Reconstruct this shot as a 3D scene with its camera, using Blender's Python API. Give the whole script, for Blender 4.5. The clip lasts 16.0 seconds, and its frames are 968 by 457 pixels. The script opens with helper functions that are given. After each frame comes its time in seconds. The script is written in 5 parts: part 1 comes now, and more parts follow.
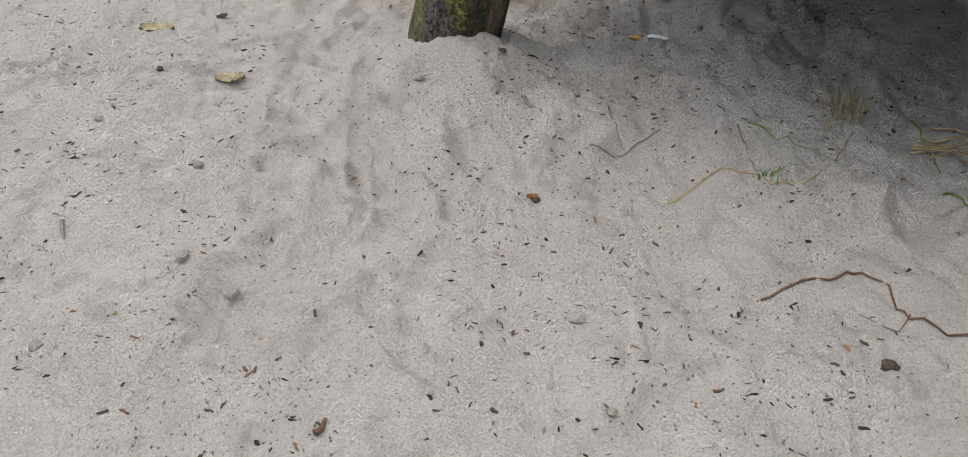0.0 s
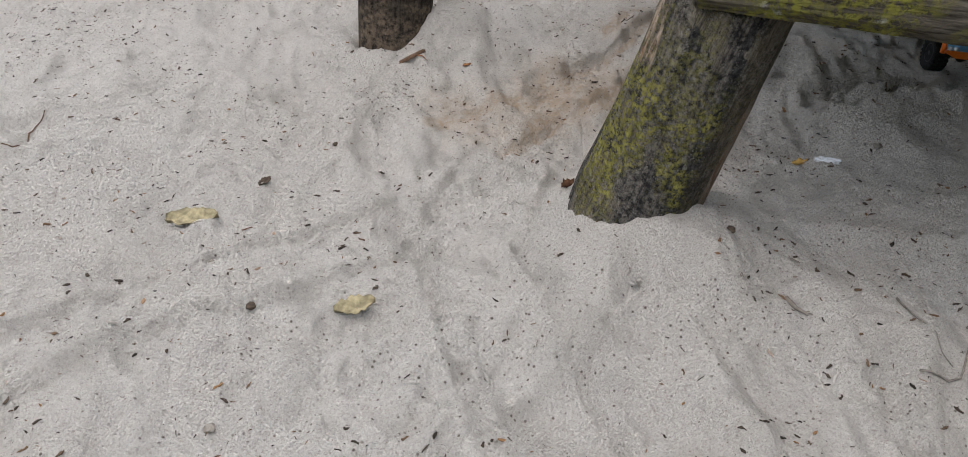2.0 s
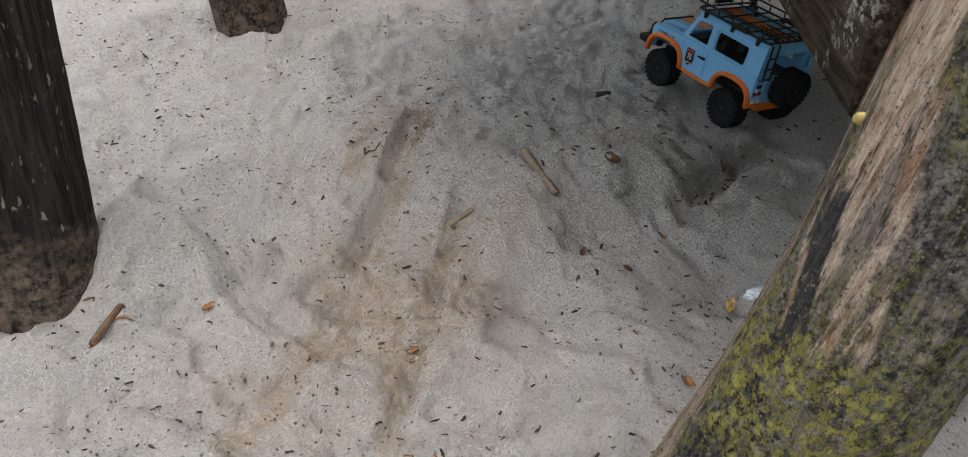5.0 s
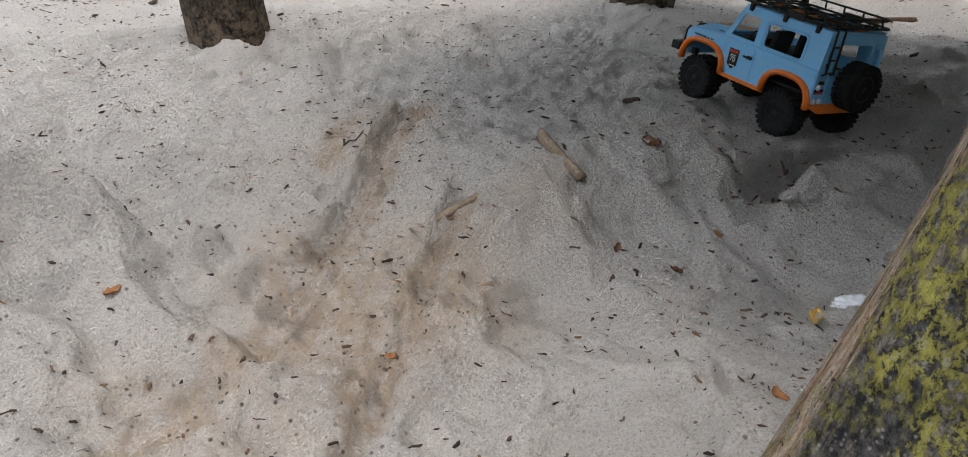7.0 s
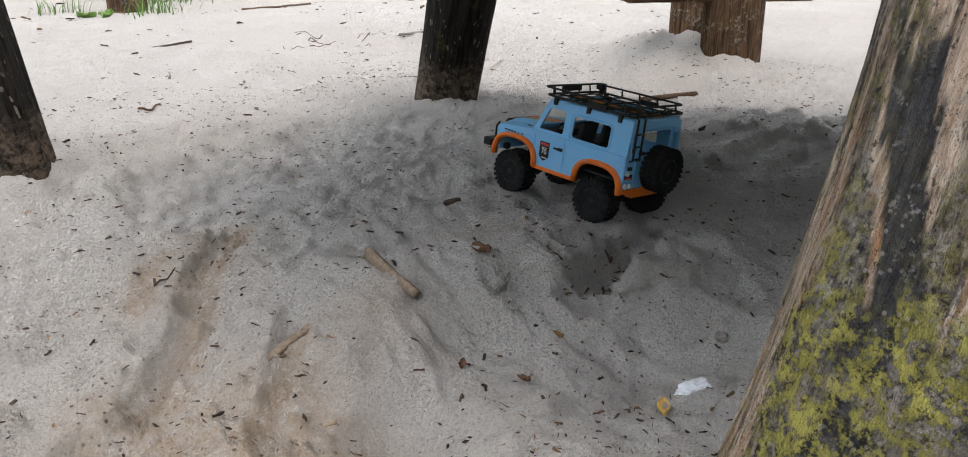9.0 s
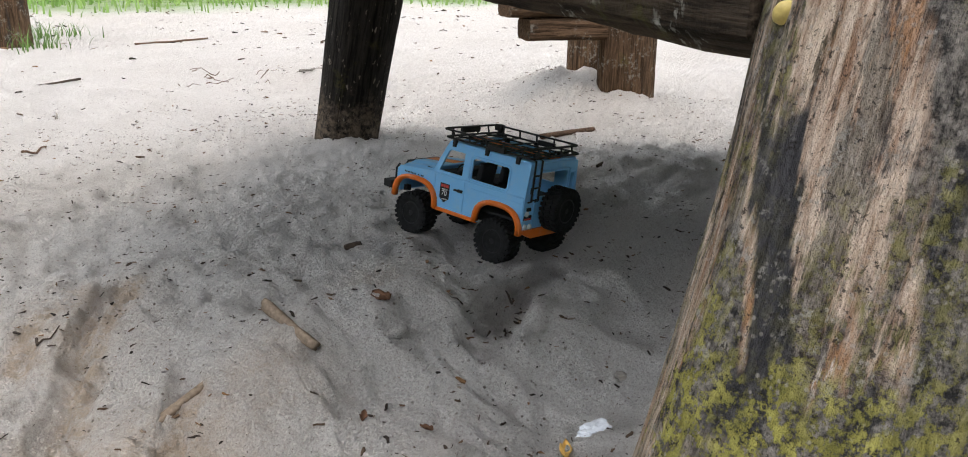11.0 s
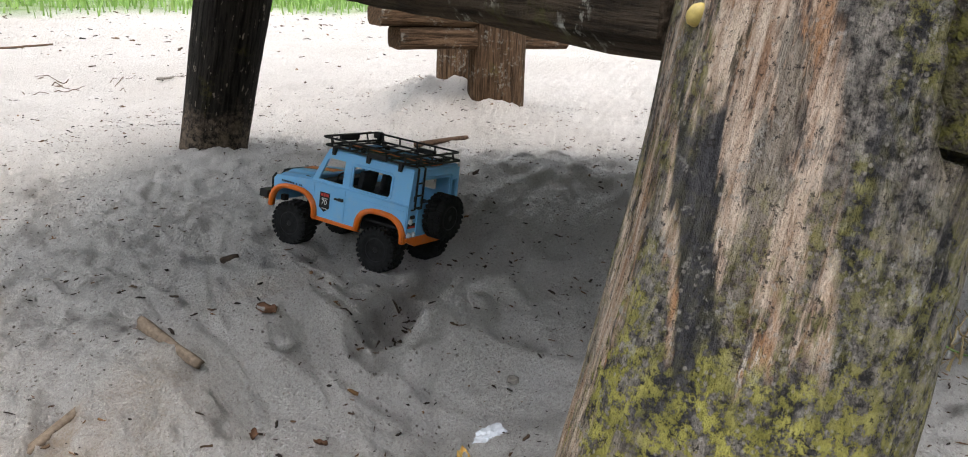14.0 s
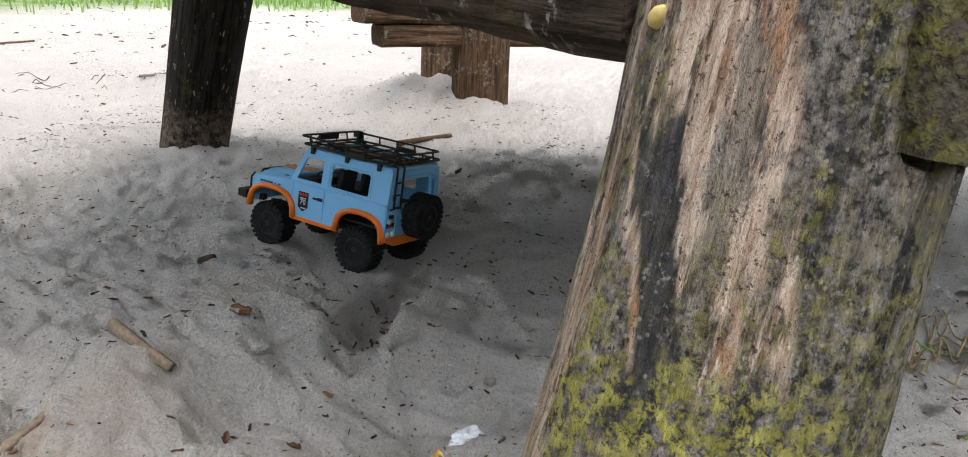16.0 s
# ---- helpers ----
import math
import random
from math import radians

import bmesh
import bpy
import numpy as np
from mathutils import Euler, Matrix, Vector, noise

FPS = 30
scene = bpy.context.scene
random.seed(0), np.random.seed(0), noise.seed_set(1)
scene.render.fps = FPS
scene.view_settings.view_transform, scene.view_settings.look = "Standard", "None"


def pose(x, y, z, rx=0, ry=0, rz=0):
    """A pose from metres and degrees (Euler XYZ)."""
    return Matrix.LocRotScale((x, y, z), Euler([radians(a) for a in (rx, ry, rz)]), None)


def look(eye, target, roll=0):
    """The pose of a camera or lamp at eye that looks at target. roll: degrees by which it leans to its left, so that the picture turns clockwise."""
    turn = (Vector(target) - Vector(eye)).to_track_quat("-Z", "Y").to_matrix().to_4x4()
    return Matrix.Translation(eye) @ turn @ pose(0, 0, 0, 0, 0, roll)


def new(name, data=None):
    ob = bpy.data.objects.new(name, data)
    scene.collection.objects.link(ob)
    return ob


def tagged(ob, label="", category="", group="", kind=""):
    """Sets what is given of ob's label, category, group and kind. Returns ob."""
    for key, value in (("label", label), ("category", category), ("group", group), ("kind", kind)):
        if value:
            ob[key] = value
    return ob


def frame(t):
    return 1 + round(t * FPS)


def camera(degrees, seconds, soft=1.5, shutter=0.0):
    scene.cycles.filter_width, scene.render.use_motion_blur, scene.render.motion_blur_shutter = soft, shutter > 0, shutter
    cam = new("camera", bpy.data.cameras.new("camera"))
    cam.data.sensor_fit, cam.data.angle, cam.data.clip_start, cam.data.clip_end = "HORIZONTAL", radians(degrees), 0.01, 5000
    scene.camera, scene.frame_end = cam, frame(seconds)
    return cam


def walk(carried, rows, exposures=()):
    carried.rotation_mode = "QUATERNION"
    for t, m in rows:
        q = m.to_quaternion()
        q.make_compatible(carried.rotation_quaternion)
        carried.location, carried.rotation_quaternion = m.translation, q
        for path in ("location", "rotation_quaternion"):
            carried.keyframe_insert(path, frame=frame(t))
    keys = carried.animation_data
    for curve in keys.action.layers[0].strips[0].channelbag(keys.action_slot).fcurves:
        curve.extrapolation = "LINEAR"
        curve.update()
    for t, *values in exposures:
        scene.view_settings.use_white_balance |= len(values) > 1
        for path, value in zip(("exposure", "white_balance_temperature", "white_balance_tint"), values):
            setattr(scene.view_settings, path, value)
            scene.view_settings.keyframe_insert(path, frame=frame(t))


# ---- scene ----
cam = camera(58.3, 16.0, soft=1.0)
PATH = [
    (0, (0.034, 0.045, 0.7), (-0.006, 1.698, -0.426), -0.6),
    (0.5, (-0.144, 0.157, 0.719), (-0.151, 1.828, -0.38), -0.3),
    (1, (-0.28, 0.254, 0.73), (-0.141, 1.922, -0.366), 2.2),
    (1.2, (-0.311, 0.319, 0.734), (-0.168, 1.986, -0.361), 1.7),
    (1.5, (-0.356, 0.437, 0.715), (-0.176, 2.097, -0.384), 1.0),
    (2, (-0.417, 0.578, 0.726), (-0.121, 2.218, -0.379), -0.5),
    (2.5, (-0.556, 0.724, 0.744), (0.074, 2.269, -0.359), 1.9),
    (3, (-0.649, 0.837, 0.746), (0.154, 2.303, -0.352), 3.0),
    (3.5, (-0.645, 1.016, 0.727), (0.27, 2.416, -0.369), 0.4),
    (4, (-0.625, 1.125, 0.744), (0.369, 2.452, -0.376), -1.1),
    (4.5, (-0.576, 1.259, 0.735), (0.576, 2.44, -0.395), 0.2),
    (4.7, (-0.557, 1.3, 0.728), (0.642, 2.431, -0.405), 1.0),
    (6.8, (-0.427, 1.449, 0.446), (0.889, 2.678, -0.426), 1.4),
    (7, (-0.422, 1.441, 0.445), (0.904, 2.672, -0.408), 2.3),
    (7.5, (-0.401, 1.447, 0.45), (1.047, 2.605, -0.299), 3.4),
    (8, (-0.391, 1.462, 0.461), (1.183, 2.485, -0.231), 2.3),
    (8.5, (-0.389, 1.464, 0.466), (1.2, 2.466, -0.221), 1.0),
    (9, (-0.397, 1.477, 0.468), (1.23, 2.427, -0.203), 0.4),
    (9.5, (-0.383, 1.469, 0.479), (1.312, 2.319, -0.158), 0.6),
    (9.7, (-0.39, 1.469, 0.48), (1.321, 2.295, -0.144), 0.5),
    (11.8, (-0.388, 1.472, 0.487), (1.362, 2.231, -0.113), 1.4),
    (12, (-0.393, 1.472, 0.484), (1.359, 2.232, -0.11), 1.6),
    (12.5, (-0.386, 1.468, 0.485), (1.372, 2.223, -0.097), 1.9),
    (13, (-0.387, 1.481, 0.487), (1.405, 2.158, -0.089), 2.2),
    (13.5, (-0.385, 1.485, 0.483), (1.446, 2.048, -0.093), 2.1),
    (14, (-0.392, 1.496, 0.479), (1.462, 1.982, -0.094), 2.4),
    (14.5, (-0.386, 1.486, 0.479), (1.472, 1.953, -0.097), 2.5),
    (15, (-0.378, 1.477, 0.485), (1.485, 1.922, -0.092), 2.5),
    (15.5, (-0.386, 1.477, 0.48), (1.473, 1.938, -0.094), 2.5),
    (16, (-0.382, 1.486, 0.481), (1.477, 1.946, -0.097), 2.6),
]
EXPOSURES = [(0.0, 0.04, 6500, 10), (2.5, 0.12, 6450, 10), (4.5, 0.20, 6450, 10), (7.0, 0.34, 6450, 10), (9.0, 0.52, 6450, 10), (12.0, 0.68, 6480, 10), (16.0, 0.80, 6480, 10)]
walk(cam, [(t, look(eye, target, roll)) for t, eye, target, roll in PATH], EXPOSURES)
SKY, SUN = 0.165, 3.5

# ---- world, sun ----
world = bpy.data.worlds.new("sky")
world.use_nodes = True
scene.world = world
_wn = world.node_tree.nodes
_sky = _wn.new("ShaderNodeTexSky")
_sky.sky_type, _sky.sun_disc = "NISHITA", False
_sky.sun_elevation, _sky.sun_rotation = radians(80), radians(-125)
_sky.air_density, _sky.dust_density, _sky.ozone_density = 1.0, 4.0, 1.0
_bg = _wn["Background"]
_bg.inputs["Strength"].default_value = SKY
world.node_tree.links.new(_sky.outputs[0], _bg.inputs[0])
sun = new("sun", bpy.data.lights.new("sun", "SUN"))
sun.data.energy, sun.data.angle, sun.data.color = SUN, radians(140), (0.985, 0.99, 0.965)
sun.matrix_world = look((-0.5, 2.0, 6.0), (0, 1.8, 0))


# ---- materials ----
class Mat:
    """A small builder for node materials."""

    def __init__(self, name, rough=0.8, metal=0.0, color=(0.5, 0.5, 0.5), gloss=0.5):
        self.m = bpy.data.materials.new(name)
        self.m.use_nodes = True
        self.t = self.m.node_tree
        self.b = self.t.nodes["Principled BSDF"]
        self.b.inputs["Roughness"].default_value = rough
        self.b.inputs["Metallic"].default_value = metal
        self.b.inputs["Specular IOR Level"].default_value = gloss
        self.b.inputs["Base Color"].default_value = (*color, 1)
        self.co = self.t.nodes.new("ShaderNodeTexCoord").outputs["Object"]

    def n(self, kind, **props):
        node = self.t.nodes.new(kind)
        for k, v in props.items():
            if k == "blend":
                node.blend_type = v
            elif k == "op":
                node.operation = v
            else:
                node.inputs[k.replace("_", " ")].default_value = v
        return node

    def link(self, a, b):
        self.t.links.new(a, b)

    def scaled(self, s, rot=(0, 0, 0), src=None):
        mp = self.n("ShaderNodeMapping")
        mp.inputs["Scale"].default_value = s
        mp.inputs["Rotation"].default_value = rot
        self.link(src or self.co, mp.inputs["Vector"])
        return mp.outputs[0]

    def noise(self, scale, detail=4, rough=0.55, dist=0.0, vec=None):
        nd = self.n("ShaderNodeTexNoise", Scale=scale, Detail=detail, Roughness=rough, Distortion=dist)
        self.link(vec or self.co, nd.inputs["Vector"])
        return nd.outputs["Fac"]

    def voronoi(self, scale, vec=None, rnd=1.0):
        nd = self.n("ShaderNodeTexVoronoi", Scale=scale, Randomness=rnd)
        self.link(vec or self.co, nd.inputs["Vector"])
        return nd

    def ramp(self, fac, *stops):
        nd = self.t.nodes.new("ShaderNodeValToRGB")
        el = nd.color_ramp.elements
        while len(el) < len(stops):
            el.new(0.5)
        for e, (p, c) in zip(el, stops):
            e.position = p
            e.color = (c, c, c, 1) if isinstance(c, (int, float)) else (*c, 1)
        self.link(fac, nd.inputs[0])
        return nd.outputs[0]

    def mix(self, fac, a, b, blend="MIX"):
        nd = self.t.nodes.new("ShaderNodeMix")
        nd.data_type, nd.blend_type = "RGBA", blend
        for sock, v in ((nd.inputs[0], fac), (nd.inputs[6], a), (nd.inputs[7], b)):
            if isinstance(v, (int, float)):
                sock.default_value = v
            elif isinstance(v, tuple):
                sock.default_value = (*v, 1)
            else:
                self.link(v, sock)
        return nd.outputs[2]

    def math(self, op, a, b=0.5):
        nd = self.t.nodes.new("ShaderNodeMath")
        nd.operation = op
        for sock, v in zip(nd.inputs, (a, b)):
            if isinstance(v, (int, float)):
                sock.default_value = v
            else:
                self.link(v, sock)
        return nd.outputs[0]

    def color(self, out):
        self.link(out, self.b.inputs["Base Color"])
        return self

    def rough(self, out):
        self.link(out, self.b.inputs["Roughness"])
        return self

    def bump(self, *pairs):
        prev = None
        for height, strength, dist in pairs:
            nd = self.n("ShaderNodeBump", Strength=strength, Distance=dist)
            self.link(height, nd.inputs["Height"])
            if prev:
                self.link(prev, nd.inputs["Normal"])
            prev = nd.outputs[0]
        self.link(prev, self.b.inputs["Normal"])
        return self


def sand_material():
    s = Mat("sand", 0.95, gloss=0.15)
    big = s.noise(1.1, 4, 0.6)
    mid = s.noise(9, 5, 0.6)
    fine = s.noise(260, 3, 0.7)
    grain = s.noise(900, 2, 0.6)
    c = s.mix(s.ramp(big, (0.3, 0.0), (0.7, 1.0)), (0.565, 0.530, 0.485), (0.670, 0.640, 0.60))
    c = s.mix(s.ramp(mid, (0.35, 0.0), (0.7, 0.45)), c, (0.50, 0.465, 0.42))
    c = s.mix(s.ramp(fine, (0.32, 0.65), (0.5, 0.0)), c, (0.36, 0.31, 0.26))
    c = s.mix(s.ramp(grain, (0.52, 0.0), (0.66, 0.6)), c, (0.80, 0.765, 0.71))
    c = s.mix(s.ramp(s.noise(620, 3, 0.75), (0.34, 0.6), (0.44, 0.0)), c, (0.27, 0.235, 0.20))
    # damp sand that wheels have churned up
    damp = s.t.nodes.new("ShaderNodeAttribute")
    damp.attribute_name = "damp"
    dm = s.math("MULTIPLY", damp.outputs["Fac"], s.ramp(s.noise(45, 5, 0.7), (0.36, 0.25), (0.58, 1.0)))
    c = s.mix(s.math("MULTIPLY", dm, 0.8), c, (0.45, 0.34, 0.235))
    # specks of bark and humus
    vo = s.voronoi(95)
    sp = s.math("MULTIPLY", s.ramp(vo.outputs["Distance"], (0.10, 1.0), (0.20, 0.0)), s.ramp(s.noise(5, 3), (0.46, 0.0), (0.58, 0.9)))
    c = s.mix(sp, c, (0.10, 0.075, 0.055))
    # earth under turf, far off
    grass = s.t.nodes.new("ShaderNodeAttribute")
    grass.attribute_name = "turf"
    tn = s.ramp(s.noise(1.6, 6, 0.7), (0.35, 0.55), (0.65, 1.0))
    c = s.mix(s.math("MULTIPLY", grass.outputs["Fac"], tn), c, (0.15, 0.25, 0.06))
    s.color(c)
    s.bump((s.noise(26, 9, 0.78), 1.0, 0.028), (s.noise(110, 5, 0.75), 1.0, 0.010), (fine, 0.9, 0.0035), (grain, 0.6, 0.0014))
    return s.m


def log_material(name, bark, pale, moss, moss_amount, pale_amount, lichen=0.8, specks=False):
    """Weathered round timber: grain along local z, dark crust, bared pale wood, moss and lichen."""
    w = Mat(name, 0.9, gloss=0.08)
    along = w.scaled((1, 1, 0.07))
    fibre = w.noise(150, 5, 0.7, 0.3, along)
    streak = w.noise(38, 5, 0.65, 0.4, w.scaled((1, 1, 0.10)))
    blot = w.noise(9, 6, 0.65, 0.6)
    crust = w.noise(95, 5, 0.7)
    c = w.mix(w.ramp(fibre, (0.38, 0.0), (0.62, 1.0)), tuple(v * 0.35 for v in bark), tuple(min(1, v * 1.5) for v in bark))
    c = w.mix(w.ramp(w.math("ADD", w.math("MULTIPLY", streak, 0.7), w.math("MULTIPLY", blot, 0.3)), (0.62 - pale_amount, 0.0), (0.68 - pale_amount, 1.0)), c,
              w.mix(w.ramp(fibre, (0.35, 0.0), (0.65, 1.0)), tuple(v * 0.6 for v in pale), pale))
    c = w.mix(w.ramp(w.noise(22, 4, 0.6, 0.2, w.scaled((1, 1, 0.25))), (0.60, 0.0), (0.66, 0.8)), c, (0.03, 0.026, 0.022))
    m = w.math("MULTIPLY", w.ramp(w.noise(6.5, 5, 0.6, 0.3), (0.56 - moss_amount, 0.0), (0.68 - moss_amount, 1.0)), w.ramp(w.noise(120, 4, 0.7), (0.42, 0.0), (0.55, 1.0)))
    mc = w.mix(w.noise(60, 3), tuple(v * 0.55 for v in moss), tuple(v * 1.35 for v in moss))
    c = w.mix(m, c, mc)
    li = w.math("MULTIPLY", w.ramp(w.noise(85, 5, 0.75), (0.52, 0.0), (0.58, 1.0)), w.ramp(w.noise(13, 4, 0.6), (0.52, 0.0), (0.58, 1.0)))
    c = w.mix(w.math("MULTIPLY", li, lichen), c, (0.42, 0.42, 0.37))
    if specks:
        # bleached flecks drawn out along the grain, and a brown worn foot
        fl = w.math("MULTIPLY", w.ramp(w.noise(120, 3, 0.6, 0, w.scaled((1, 1, 0.38))), (0.64, 0.0), (0.68, 1.0)), w.ramp(w.noise(14, 4, 0.6), (0.42, 0.0), (0.55, 1.0)))
        c = w.mix(w.math("MULTIPLY", fl, 0.55), c, (0.34, 0.29, 0.23))
        xyz = w.t.nodes.new("ShaderNodeSeparateXYZ")
        w.link(w.co, xyz.inputs[0])
        up = w.math("ADD", xyz.outputs[2], w.math("MULTIPLY", w.math("SUBTRACT", w.noise(18, 5, 0.7), 0.5), 0.22))
        worn = w.math("MULTIPLY", w.ramp(up, (0.19, 1.0), (0.24, 0.0)), w.ramp(w.noise(70, 5, 0.75), (0.40, 0.0), (0.58, 1.0)))
        c = w.mix(w.math("MULTIPLY", worn, 0.8), c, w.mix(w.noise(150, 3, 0.6), (0.06, 0.042, 0.03), (0.26, 0.20, 0.145)))
    w.color(c)
    w.bump((streak, 0.8, 0.010), (fibre, 0.8, 0.004), (w.math("ADD", crust, m), 0.6, 0.003))
    return w.m


def speckled(name, color, rough=0.6, var=0.3, scale=60, bump=0.2, metal=0.0):
    p = Mat(name, rough, metal, gloss=0.12 if rough > 0.7 else 0.3)
    a = p.noise(scale, 4, 0.6)
    c = p.mix(p.ramp(a, (0.3, 0.0), (0.7, 1.0)), tuple(v * (1 - var) for v in color), tuple(min(1, v * (1 + var)) for v in color))
    c = p.mix(p.ramp(p.noise(scale * 6, 3, 0.7), (0.62, 0.0), (0.75, min(1, var))), c, tuple(min(1, v * 1.6 + 0.05) for v in color))
    p.color(c)
    p.bump((p.noise(scale * 2.5, 4), bump, 0.0015))
    return p.m


def painted(name, color, dust=0.35):
    """Moulded painted plastic, a little dusty with sand."""
    p = Mat(name, 0.38)
    d = p.ramp(p.noise(70, 5, 0.7), (0.5, 0.0), (0.78, dust))
    spots = p.ramp(p.voronoi(420).outputs["Distance"], (0.1, dust * 1.3), (0.2, 0.0))
    spots = p.math("MULTIPLY", spots, p.ramp(p.noise(45, 3), (0.5, 0.0), (0.6, 1.0)))
    c = p.mix(d, color, (0.55, 0.50, 0.44))
    c = p.mix(spots, c, (0.62, 0.57, 0.5))
    p.color(c)
    p.rough(p.ramp(p.noise(90, 4, 0.6), (0.3, 0.30), (0.8, 0.55)))
    p.bump((p.noise(300, 3), 0.06, 0.0006))
    return p.m


def leg_material():
    """The leaning log: black crust in strips, bared pale wood on its weather side, moss low down."""
    w = Mat("mossy leaning log", 0.92, gloss=0.08)
    xyz = w.t.nodes.new("ShaderNodeSeparateXYZ")
    w.link(w.co, xyz.inputs[0])
    x, y, z = xyz.outputs
    fibre = w.noise(170, 6, 0.75, 0.5, w.scaled((1, 1, 0.12)))
    streak = w.noise(42, 6, 0.68, 0.5, w.scaled((1, 1, 0.055)))
    crust = w.noise(130, 6, 0.75)
    blot = w.noise(11, 5, 0.6, 0.5)
    wob = w.math("MULTIPLY", w.math("SUBTRACT", w.noise(20, 5, 0.7, 0.4, w.scaled((1, 1, 0.16))), 0.5), 0.055)
    # the grain winds a little round the log
    yy = w.math("SUBTRACT", w.math("ADD", y, wob), w.math("ADD", w.math("MULTIPLY", z, 0.25), -0.082))
    dark = w.mix(w.ramp(crust, (0.40, 0.0), (0.60, 1.0)), (0.026, 0.025, 0.024), (0.26, 0.235, 0.205))
    dark = w.mix(w.ramp(streak, (0.46, 0.0), (0.54, 0.9)), dark, w.mix(w.ramp(crust, (0.45, 0.0), (0.7, 1.0)), (0.022, 0.022, 0.024), (0.125, 0.12, 0.12)))
    grey = w.mix(w.ramp(fibre, (0.36, 0.0), (0.62, 1.0)), (0.055, 0.047, 0.038), (0.31, 0.27, 0.22))
    c = w.mix(w.ramp(blot, (0.54, 0.0), (0.58, 1.0)), dark, grey)
    pale = w.mix(w.ramp(fibre, (0.38, 0.0), (0.60, 1.0)), (0.25, 0.15, 0.095), (0.60, 0.49, 0.39))

    def band(v, lo, hi, soft):
        up = w.t.nodes.new("ShaderNodeMapRange")
        up.interpolation_type = "SMOOTHSTEP"
        dn = w.t.nodes.new("ShaderNodeMapRange")
        dn.interpolation_type = "SMOOTHSTEP"
        for nd, e0, e1 in ((up, lo - soft, lo + soft), (dn, hi + soft, hi - soft)):
            nd.inputs["From Min"].default_value, nd.inputs["From Max"].default_value = e0, e1
            w.link(v, nd.inputs["Value"])
        return w.math("MULTIPLY", up.outputs[0], dn.outputs[0])

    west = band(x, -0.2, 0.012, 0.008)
    zz = w.math("ADD", z, w.math("MULTIPLY", w.math("SUBTRACT", w.noise(34, 4, 0.6, 0, w.scaled((1, 1, 0.3))), 0.5), 0.16))
    split = w.math("MULTIPLY", w.math("MULTIPLY", band(w.math("ADD", y, wob), 0.062, 0.2, 0.004), west), w.ramp(w.noise(60, 5, 0.75, 0.3, w.scaled((1, 1, 0.3))), (0.40, 0.0), (0.48, 1.0)))
    strip = w.math("MULTIPLY", band(yy, -0.030, 0.010, 0.003), band(zz, 0.352, 2, 0.012))
    strip = w.math("MAXIMUM", strip, w.math("MULTIPLY", band(yy, -0.02, 0.036, 0.003), band(zz, 0.455, 2, 0.008)))
    strip = w.math("MAXIMUM", strip, w.math("MULTIPLY", band(yy, 0.028, 0.035, 0.002), band(zz, 0.36, 2, 0.012)))
    strip = w.math("MULTIPLY", strip, west)
    char = w.math("MULTIPLY", w.math("MULTIPLY", band(yy, 0.009, 0.031, 0.002), band(zz, 0.34, 0.455, 0.012)), west)
    strip = w.math("MULTIPLY", strip, w.math("SUBTRACT", 1.0, char))
    c = w.mix(w.math("MULTIPLY", char, 0.85), c, w.mix(w.ramp(fibre, (0.4, 0.0), (0.7, 1.0)), (0.018, 0.018, 0.020), (0.085, 0.083, 0.088)))
    south = w.math("MULTIPLY", w.math("MULTIPLY", band(w.math("ADD", x, wob), 0.045, 0.070, 0.004), band(zz, -1, 0.34, 0.02)), band(y, -0.2, 0.02, 0.01))
    bare = w.math("MAXIMUM", w.math("MAXIMUM", split, strip), w.math("MULTIPLY", south, 0.8))
    bare = w.math("MULTIPLY", bare, w.ramp(w.noise(34, 6, 0.75, 0, w.scaled((1, 1, 0.22))), (0.42, 0.1), (0.48, 1.0)))
    # rusty and bleached flecks in the bared wood
    pale = w.mix(w.ramp(w.noise(48, 5, 0.7, 0.4, w.scaled((1, 1, 0.2))), (0.54, 0.0), (0.62, 0.75)), pale, (0.34, 0.17, 0.075))
    pale = w.mix(w.ramp(w.noise(70, 5, 0.7, 0.3, w.scaled((1, 1, 0.3))), (0.62, 0.0), (0.66, 0.8)), pale, (0.66, 0.60, 0.53))
    pale = w.mix(w.ramp(w.noise(85, 6, 0.75, 0.3, w.scaled((1, 1, 0.12))), (0.36, 0.9), (0.41, 0.0)), pale, (0.05, 0.04, 0.033))
    c = w.mix(bare, c, pale)
    # moss, thick towards the foot and in patches above
    low = band(zz, 0.13, 0.36, 0.05)
    mo = w.math("MULTIPLY", w.ramp(w.noise(11, 5, 0.65, 0.4, w.scaled((1, 1, 0.55))), (0.42, 0.0), (0.51, 1.0)), w.math("MULTIPLY", w.math("MAXIMUM", low, 0.42), w.math("MAXIMUM", west, 0.40)))
    mo = w.math("MULTIPLY", mo, w.ramp(w.noise(150, 5, 0.75), (0.46, 0.0), (0.52, 1.0)))
    mo = w.math("MULTIPLY", mo, w.math("SUBTRACT", 1.0, w.math("MULTIPLY", w.math("MAXIMUM", bare, char), 0.85)))
    c = w.mix(mo, c, w.mix(w.ramp(w.noise(75, 4), (0.3, 0.0), (0.7, 1.0)), (0.090, 0.088, 0.024), (0.40, 0.37, 0.10)))
